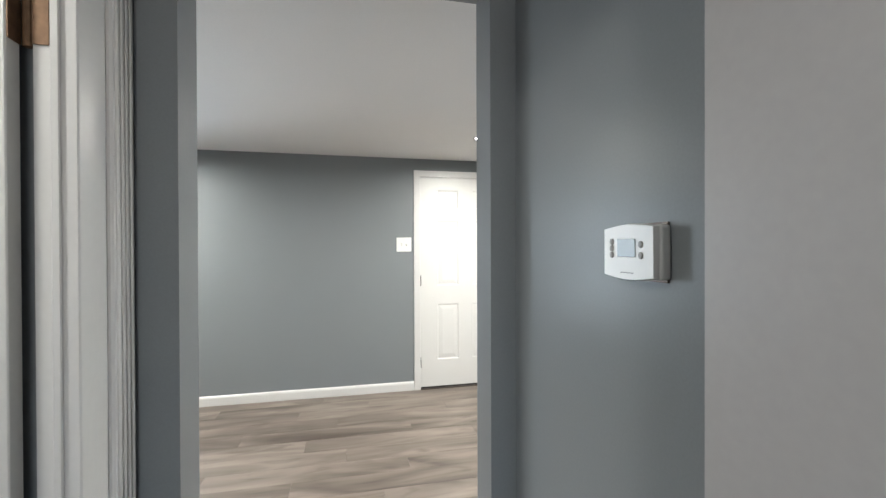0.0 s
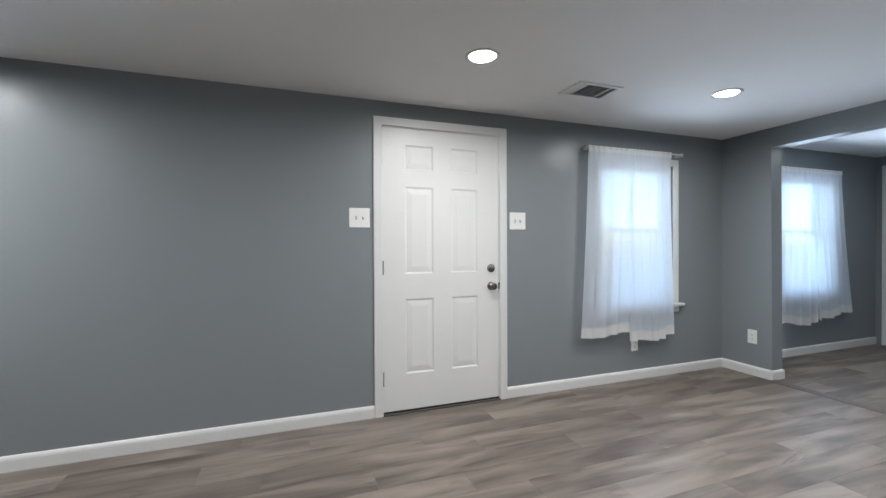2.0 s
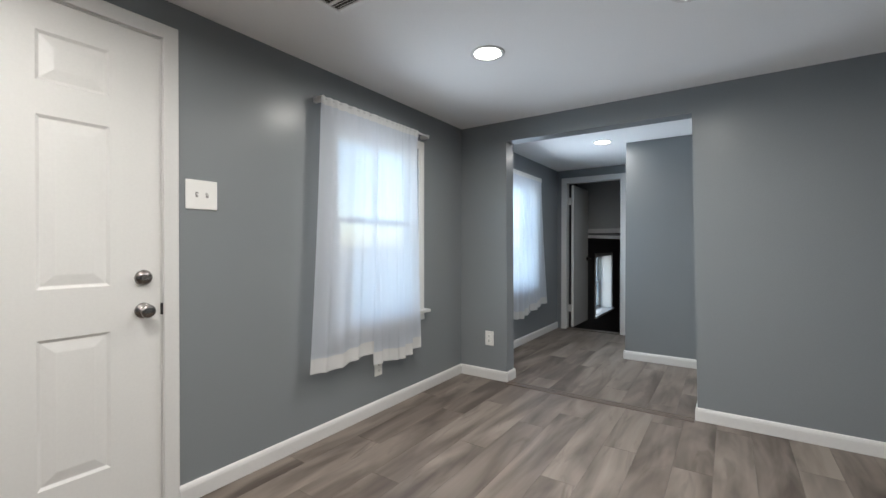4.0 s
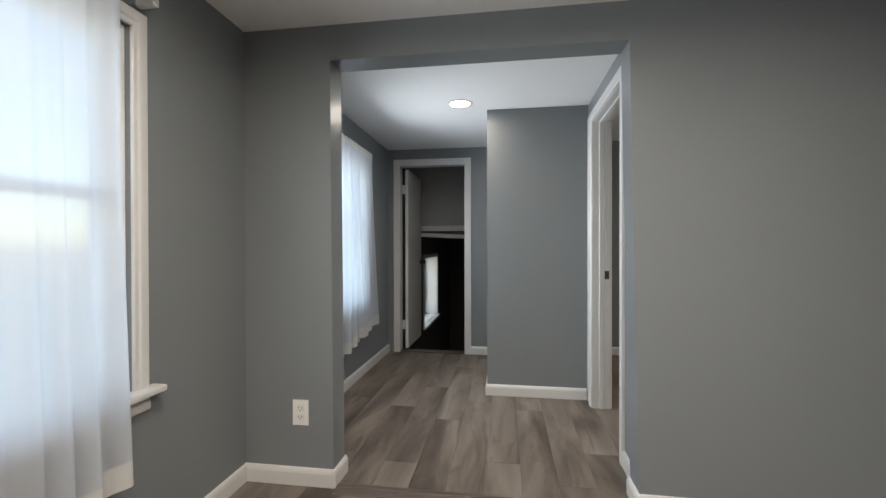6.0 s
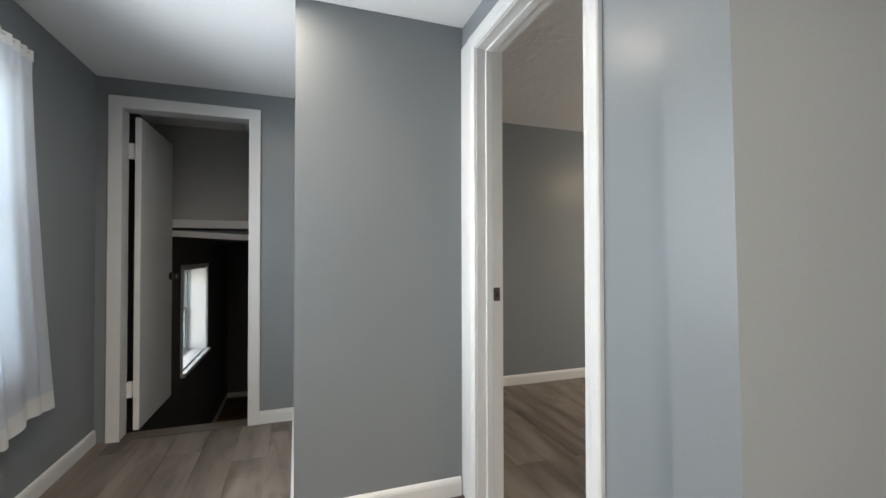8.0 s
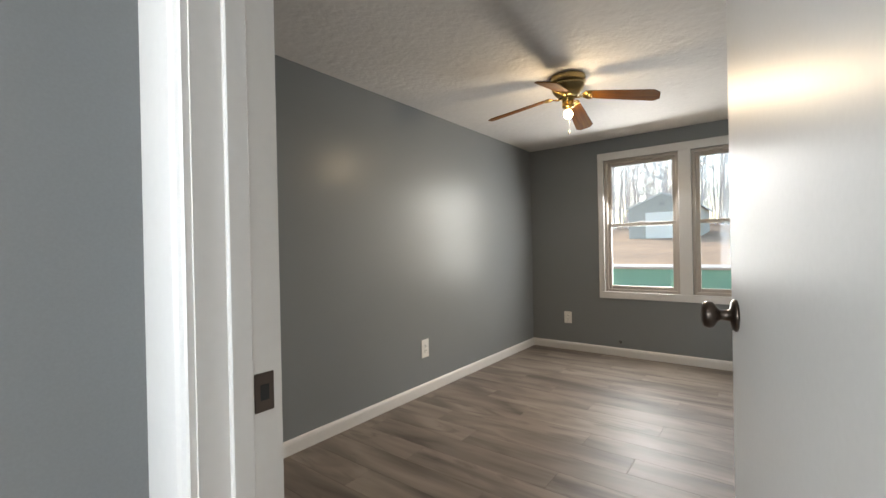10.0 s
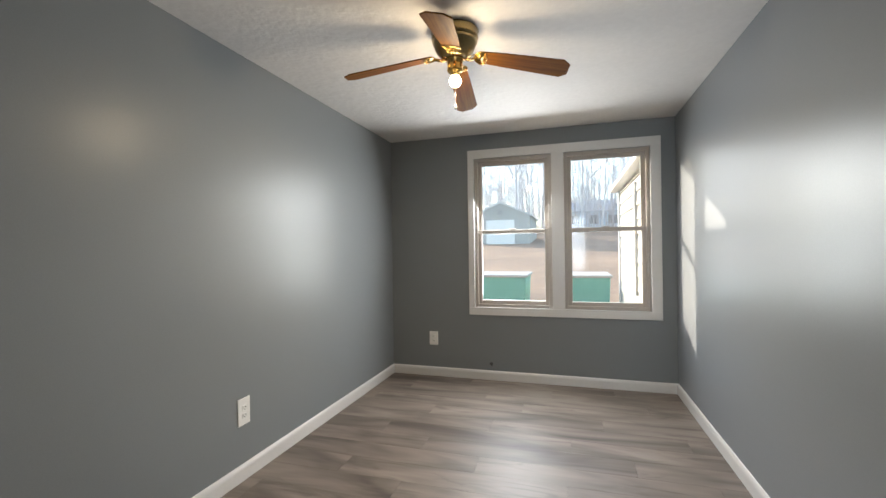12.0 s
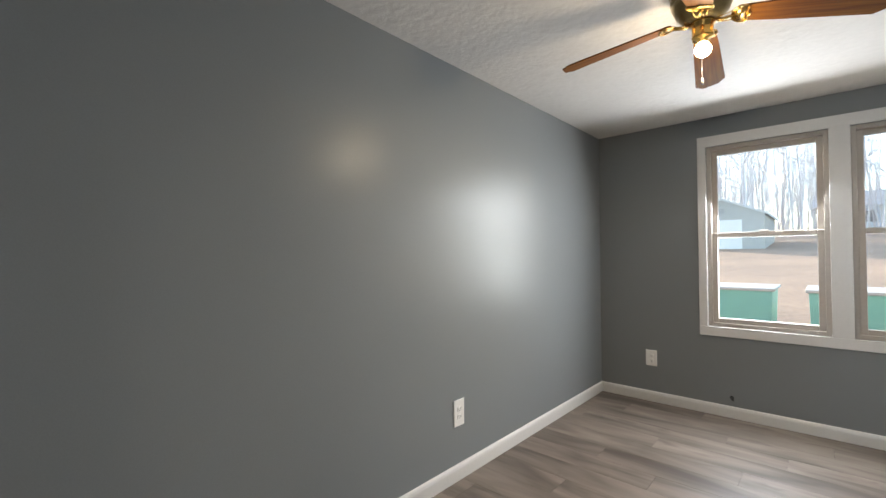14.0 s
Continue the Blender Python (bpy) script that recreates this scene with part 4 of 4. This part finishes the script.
# ---- ceiling fan ----
def ceiling_fan():
    f = empty("ceiling_fan", "brass ceiling fan with four stained wood blades and a bare bulb", "ceiling fan")
    cx, cy = BULB.x, BULB.y
    at = Matrix.Translation((cx, cy, 0))
    part("canopy", lathe(bmesh.new(), [(0.0, BED_CEIL), (0.112, BED_CEIL), (0.117, BED_CEIL - 0.01), (0.109, BED_CEIL - 0.022), (0.113, BED_CEIL - 0.03), (0.108, BED_CEIL - 0.052)], 40, at), ANTIQUE, f, "antique brass canopy", True)
    part("motor", lathe(bmesh.new(), [(0.106, BED_CEIL - 0.05), (0.111, BED_CEIL - 0.058), (0.105, BED_CEIL - 0.07), (0.092, BED_CEIL - 0.102), (0.070, BED_CEIL - 0.126), (0.060, BED_CEIL - 0.135), (0.0, BED_CEIL - 0.137)], 40, at), ANTIQUE, f, "antique brass motor housing", True)
    for i in range(40):
        a = 2 * math.pi * i / 40
        part("bead", lathe(bmesh.new(), [(0, -0.003), (0.003, 0), (0, 0.003)], 6, Matrix.Translation((cx + 0.1125 * math.cos(a), cy + 0.1125 * math.sin(a), BED_CEIL - 0.04))), BRASS, f)
    z = 2.142
    part("switch_housing", lathe(bmesh.new(), [(0.0, z + 0.01), (0.043, z + 0.008), (0.044, z - 0.002), (0.038, z - 0.008), (0.037, z - 0.045), (0.040, z - 0.05), (0.034, z - 0.058), (0.019, z - 0.062), (0.019, z - 0.08), (0.0, z - 0.08)], 32, at), BRASS, f, "polished brass switch housing and socket", True)
    part("bulb", lathe(bmesh.new(), [(0.0, -0.03), (0.012, -0.0275), (0.021, -0.021), (0.028, -0.010), (0.03, 0.0), (0.028, 0.010), (0.02, 0.024), (0.014, 0.034), (0.013, 0.042)], 24, Matrix.Translation(BULB)), BULB_GLOW, f, "lit bare bulb", True).visible_shadow = False
    part("pull_chain", tube(bmesh.new(), [(cx + 0.010, cy - 0.034, z - 0.04), (cx + 0.012, cy - 0.046, z - 0.06), (cx + 0.012, cy - 0.046, 1.945)], 0.0007, n=5), THRESH, f)
    part("chain_pull", lathe(bmesh.new(), [(0, 0.014), (0.003, 0.012), (0.006, 0.0), (0.006, -0.01), (0, -0.016)], 12, Matrix.Translation((cx + 0.012, cy - 0.046, 1.932))), THRESH, f, "dark wooden chain pull", True)
    outline = [(0.112, -0.030), (0.122, -0.040), (0.24, -0.050), (0.52, -0.063), (0.553, -0.034), (0.553, 0.034), (0.52, 0.063), (0.24, 0.050), (0.122, 0.040), (0.112, 0.030)]
    shell = [(0.098, 0.0), (0.100, 0.020), (0.108, 0.034), (0.122, 0.044), (0.138, 0.046), (0.150, 0.040), (0.153, 0.028), (0.148, 0.018), (0.156, 0.008), (0.160, 0.0)]
    shell += [(x, -y) for x, y in reversed(shell[1:-1])]
    for k in range(4):
        m = Matrix.Translation((cx, cy, 2.176)) @ Matrix.Rotation(radians((13, 97, 193, 277)[k]), 4, "Z") @ Matrix.Rotation(radians(10.5), 4, "Y") @ Matrix.Rotation(radians(-12), 4, "X")
        bm = bmesh.new()
        lo = [bm.verts.new((x, y, -0.003)) for x, y in outline]
        up = [bm.verts.new((x, y, 0.003)) for x, y in outline]
        bm.faces.new(lo)
        bm.faces.new(up)
        for i in range(len(lo)):
            bm.faces.new((lo[i], lo[(i + 1) % len(lo)], up[(i + 1) % len(lo)], up[i]))
        blade = part("blade", bm, BLADE, f, "dark stained wooden blade")
        blade.matrix_world = m
        bm = bmesh.new()
        tube(bm, [(0.045, 0, -0.020), (0.070, 0, -0.022), (0.090, 0, -0.014), (0.105, 0, -0.007)], 0.006, 0.005, 8)
        for s in (-1, 1):
            tube(bm, [(0.055, s * 0.012, -0.020), (0.080, s * 0.020, -0.016), (0.103, s * 0.026, -0.007)], 0.0026, 0.0022, 6)
        tube(bm, [(x, y, -0.006) for x, y in shell + shell[:1]], 0.0028, n=6)
        lo = [bm.verts.new((x, y, -0.0062)) for x, y in shell]
        up = [bm.verts.new((x, y, -0.0032)) for x, y in shell]
        bm.faces.new(lo)
        bm.faces.new(up)
        for i in range(len(lo)):
            bm.faces.new((lo[i], lo[(i + 1) % len(lo)], up[(i + 1) % len(lo)], up[i]))
        iron = part("blade_iron", bm, BRASS, f, "scalloped brass blade bracket", True)
        iron.matrix_world = m


ceiling_fan()


# ---- outdoors ----
def ground_height(x, y):
    pts = [(-600, 6.0), (-120, 5.2), (-80, 4.2), (-45, 2.6), (-30, 1.45), (-18, 0.35), (-11, -0.35), (-6.4, -0.75), (0.3, -0.45), (600, -0.5)]
    for (a, p), (b, q) in zip(pts, pts[1:]):
        if a <= y <= b:
            return p + (q - p) * (y - a) / (b - a)
    return pts[-1][1]


def ground():
    bm = bmesh.new()
    xs = [-600, -200, -80, -40, -20, -10, -4.1, 3.56, 6.32, 11.25, 20, 40, 80, 200, 600]
    ys = [-600, -120, -80, -60, -45, -36, -30, -24, -18, -14, -11, -8.5, -6.39, 0.15, 4, 10, 30, 100, 600]
    seen = {(x, y): bm.verts.new((x, y, ground_height(x, y))) for x in xs for y in ys}
    for i in range(len(xs) - 1):
        for j in range(len(ys) - 1):
            if -4.2 < (xs[i] + xs[i + 1]) / 2 < 11.3 and -6.4 < (ys[j] + ys[j + 1]) / 2 < 0.16:
                continue
            bm.faces.new((seen[xs[i], ys[j]], seen[xs[i + 1], ys[j]], seen[xs[i + 1], ys[j + 1]], seen[xs[i], ys[j + 1]]))
    structure(part("ground", bm, LAWN), "dry brown lawn strewn with leaves", "ground")


ground()


# unseen block, added to shade part of the bedroom windows from the sun
slab("wall_sun_block", 6.34, 11.3, -7.56, -1.16, -0.8, 2.36, SIDING, "plain unseen white block beyond the bedroom, added to hold back the sun", "wall")


def lap_siding(bm_name, parent, plane, y0, y1, z0, z1, out, step=0.15):
    """Overlapping boards on a wall that faces along x."""
    z = z0
    while z < z1 - 0.01:
        t = min(z + step, z1)
        bm = sweep(bmesh.new(), [(0, 0), (0.022, 0), (0.006, t - z), (0, t - z)], (plane, y0, z), (plane, y1, z), (out, 0, 0), (0, 0, 1))
        part(bm_name, bm, SIDING, parent)
        z = t


def wing():
    w = empty("house_wing", "white lap-sided wing of the house in sunlight", "house")
    part("wall", boxed(0.5, 3.82, -8.78, -6.41, -0.8, 2.0), SIDING, w)
    lap_siding("siding_board", w, 3.82, -8.75, -6.41, -0.75, 2.0, 1)
    part("corner_board", boxed(3.78, 3.855, -8.82, -8.73, -0.8, 2.0, bevel=0.004), TRIM, w)
    part("window_trim", boxed(3.835, 3.86, -7.32, -7.22, 0.7, 1.9, bevel=0.003), TRIM, w)
    part("soffit", boxed(3.70, 3.90, -8.95, -6.41, 2.0, 2.02), TRIM, w)
    bm = sweep(bmesh.new(), [(0.3, 0), (3.89, 0), (3.89, 0.03), (0.3, 0.75)], (0, -8.95, 2.02), (0, -6.41, 2.02), (1, 0, 0), (0, 0, 1))
    part("roof", bm, ROOFING, w)
    part("gutter", boxed(3.89, 3.95, -8.95, -6.41, 2.0, 2.06, bevel=0.01), TRIM, w)


wing()


def garage():
    g = empty("garage", "small white garage with a gable roof across the lawn", "garage")
    x0, x1, y, z0, ez, pz = 7.0, 10.9, -30.5, 1.2, 3.4, 4.25
    bm = bmesh.new()
    mid = (x0 + x1) / 2
    sweep(bm, [(x0, z0), (x1, z0), (x1, ez), (mid, pz), (x0, ez)], (0, y - 6, 0), (0, y, 0), (1, 0, 0), (0, 0, 1))
    part("wall", bm, SIDING, g)
    for s in (-1, 1):
        xa = mid + s * (x1 - x0) / 2 * 1.09
        za = ez - 0.09
        bm = sweep(bmesh.new(), [(mid, pz), (xa, za), (xa, za + 0.1), (mid, pz + 0.1)], (0, y - 6.2, 0), (0, y + 0.06, 0), (1, 0, 0), (0, 0, 1))
        part("roof", bm, ROOFING, g)
    part("door", boxed(8.0, 9.9, y, y + 0.03, 1.25, 3.1), TRIM, g)
    part("vent", boxed(mid - 0.15, mid + 0.15, y, y + 0.03, 3.5, 3.75), GREY_BUTTON, g)


garage()


def far_house(x, y, w, h, label, mat):
    g = empty("house", label, "house")
    z = ground_height(x, y) - 0.3
    part("wall", boxed(x - w / 2, x + w / 2, y - 4, y + 4, z, z + h), mat, g)
    bm = sweep(bmesh.new(), [(y - 4.4, z + h), (y + 4.4, z + h), (y, z + h + 1.8)], (x - w / 2 - 0.3, 0, 0), (x + w / 2 + 0.3, 0, 0), (0, 1, 0), (0, 0, 1))
    part("roof", bm, ROOFING, g)
    face = y + 4 if y < 0 else y - 4
    s = 0.03 if y < 0 else -0.03
    for k in range(3):
        xx = x - w / 2 + w * (k + 0.5) / 3
        part("window", boxed(xx - 0.6, xx + 0.6, min(face, face + s), max(face, face + s), z + h * 0.4, z + h * 0.8), GREY_BUTTON, g)
    return g


# the blue-grey siding is lightened to put haze into its colour
far_house(1.6, -62, 7.0, 2.6, "pale blue-grey house at the edge of the woods", surface("haze_paled_blue_siding", (0.68, 0.74, 0.80), 0.6))
far_house(1.0, 56, 12.0, 3.2, "tan brick house across the street", BRICK)
far_house(18.0, 52, 11.0, 3.2, "white-sided house across the street", SIDING)
far_house(-15.0, 58, 11.0, 3.0, "tan brick house down the street", BRICK)


def teal_bin(x0, x1, y0, y1, label):
    b = empty("storage_bin", label, "bin", "teal bins in the yard")
    z = -0.62
    bm = bmesh.new()
    lo = [(x0 + 0.05, y0 + 0.05), (x1 - 0.05, y0 + 0.05), (x1 - 0.05, y1 - 0.05), (x0 + 0.05, y1 - 0.05)]
    hi = [(x0, y0), (x1, y0), (x1, y1), (x0, y1)]
    a = [bm.verts.new((*p, z)) for p in lo]
    c = [bm.verts.new((*p, 0.76)) for p in hi]
    for i in range(4):
        bm.faces.new((a[i], a[(i + 1) % 4], c[(i + 1) % 4], c[i]))
    bm.faces.new(a)
    bm.faces.new(c)
    part("body", bm, TEAL, b)
    part("rim", boxed(x0 - 0.03, x1 + 0.03, y0 - 0.03, y1 + 0.03, 0.76, 0.80, bevel=0.008), CONCRETE, b, "pale rim")


teal_bin(5.18, 6.6, -9.9, -9.0, "teal plastic bin with a pale rim on the lawn")
teal_bin(3.95, 4.84, -9.9, -9.0, "teal plastic bin standing beside the house wing")


def porch_railing():
    p = empty("porch_railing", "white porch railing outside the front windows", "railing")
    for z in (0.15, 0.82):
        part("rail", boxed(1.3, 6.4, 1.66, 1.72, z, z + 0.05, bevel=0.006), TRIM, p)
    x = 1.35
    while x < 6.4:
        part("baluster", boxed(x, x + 0.035, 1.67, 1.705, 0.2, 0.82), TRIM, p)
        x += 0.125
    for x in (1.25, 3.8, 6.35):
        part("post", boxed(x, x + 0.09, 1.645, 1.735, -0.12, 0.95, bevel=0.006), TRIM, p)


slab("porch_floor", 1.0, 6.6, 0.16, 1.8, -0.6, -0.10, CONCRETE, "pale concrete porch floor outside the front wall", "floor")
porch_railing()


def bare_tree(x, y, height, seed):
    t = empty("tree", "tall bare grey tree at the edge of the yard", "tree", "bare trees behind the lawn")
    rnd = random.Random(seed)
    z = ground_height(x, y) - 0.2
    top = Vector((x + rnd.uniform(-0.8, 0.8), y + rnd.uniform(-0.8, 0.8), z + height))
    base = Vector((x, y, z))
    r = height * 0.008 + 0.03
    pts = [base.lerp(top, k / 5) + Vector((rnd.uniform(-0.2, 0.2), rnd.uniform(-0.2, 0.2), 0)) * (k > 0) for k in range(6)]
    part("trunk", tube(bmesh.new(), pts, r, r * 0.2, 6), HAZY_BARK, t)
    crown = bmesh.new()

    def limb(p, way, length, rad, level):
        q = p + way * length * 0.5 + Vector((rnd.uniform(-1, 1), rnd.uniform(-1, 1), rnd.uniform(0, 1))) * length * 0.06
        e = p + way * length + Vector((0, 0, length * 0.12))
        tube(crown, [p, q, e], rad, rad * 0.35, 4)
        if level < 3:
            for _ in range(5 if level == 0 else 4):
                s = rnd.uniform(0.3, 1.0)
                b = p.lerp(q, s * 2) if s < 0.5 else q.lerp(e, s * 2 - 1)
                n = (way + Vector((rnd.uniform(-1, 1), rnd.uniform(-1, 1), rnd.uniform(-0.1, 0.9))) * 0.8).normalized()
                limb(b, n, length * rnd.uniform(0.38, 0.6), rad * 0.5, level + 1)

    for k in range(9):
        s = rnd.uniform(0.28, 0.98)
        i = min(int(s * 5), 4)
        p = pts[i].lerp(pts[i + 1], s * 5 - i)
        a = rnd.uniform(0, 6.28)
        limb(p, Vector((math.cos(a), math.sin(a), rnd.uniform(0.5, 1.3))).normalized(), height * rnd.uniform(0.16, 0.3) * (1.15 - 0.6 * s), r * 0.42, 0)
    part("crown", crown, HAZY_BARK, t)


tree_rnd = random.Random(11)
for k in range(24):
    bare_tree(-9 + k * 1.35 + tree_rnd.uniform(-0.8, 0.8), -44 - tree_rnd.uniform(0, 20), tree_rnd.uniform(11, 17), 100 + k)


def far_woods():
    """A thicket of thin stems along the back of the lawn."""
    rnd = random.Random(5)
    bm = bmesh.new()
    for k in range(1000):
        x, y = rnd.uniform(-16, 34), rnd.uniform(-76, -46)
        z, h, r = ground_height(x, y) - 0.3, rnd.uniform(5, 15), rnd.uniform(0.022, 0.085)
        p = Vector((x, y, z))
        e = p + Vector((rnd.uniform(-1, 1), 0, h))
        tube(bm, [p, p.lerp(e, 0.5) + Vector((rnd.uniform(-0.3, 0.3), 0, 0)), e], r, r * 0.25, 4)
        for _ in range(14):
            a = p.lerp(e, rnd.uniform(0.25, 0.95))
            tube(bm, [a, a + Vector((rnd.uniform(-2.2, 2.2), rnd.uniform(-0.8, 0.8), rnd.uniform(0.2, 1.9)))], r * 0.3, r * 0.08, 3)
    tagged(part("woods", bm, HAZY_BARK), "thicket of thin bare winter trees behind the lawn", "woods", kind="stuff")


far_woods()

# ---- floors: planks last ----
def plank_floor(name, x0, x1, y0, y1, label, seed, width=0.181, length=1.22):
    """Vinyl planks running along x over a dark underlay."""
    rnd = random.Random(seed)
    base = structure(part(name, boxed(x0, x1, y0, y1, -0.1, -0.004), UNDERLAY), label, "floor")
    cache = {}
    y = y0
    last = 0.0
    while y < y1 - 0.004:
        w = min(width, y1 - y)
        last = (last + rnd.uniform(0.28, 0.75)) % length
        x = x0 - last
        while x < x1 - 0.004:
            a, b = max(x, x0), min(x + length, x1)
            x += length
            if b - a < 0.01:
                continue
            key = (round(b - a, 3), round(w, 3))
            if key not in cache:
                bm = bmesh.new()
                g, c = 0.0004, 0.0008
                lo = [bm.verts.new(p) for p in ((g, g, -0.004), (key[0] - g, g, -0.004), (key[0] - g, key[1] - g, -0.004), (g, key[1] - g, -0.004))]
                mi = [bm.verts.new((v.co.x, v.co.y, -0.0008)) for v in lo]
                up = [bm.verts.new((c if v.co.x < 0.01 else key[0] - c, c if v.co.y < key[1] / 2 else key[1] - c, 0.0)) for v in lo]
                for r0, r1 in ((lo, mi), (mi, up)):
                    for i in range(4):
                        bm.faces.new((r0[i], r0[(i + 1) % 4], r1[(i + 1) % 4], r1[i]))
                bm.faces.new(up)
                me = mesh_of(bm, "plank")
                me.materials.append(PLANK)
                cache[key] = me
            ob = new("plank", cache[key])
            ob.location = (a, y, 0)
            ob.parent = base
        y += w


plank_floor("floor", -4.0, 3.46, -2.867, 0.0, "grey-brown wood-look vinyl plank floor", 21)
plank_floor("floor_corridor", 3.46, 6.03, -1.90, 0.0, "grey-brown wood-look vinyl plank floor in the corridor", 22)
plank_floor("floor_bedroom", 3.675, 6.21, -6.255, -1.90, "grey-brown wood-look vinyl plank floor in the bedroom", 23)
plank_floor("floor_hall", -2.2, -0.186, -5.3, -2.867, "grey-brown wood-look vinyl plank floor in the hall", 24)
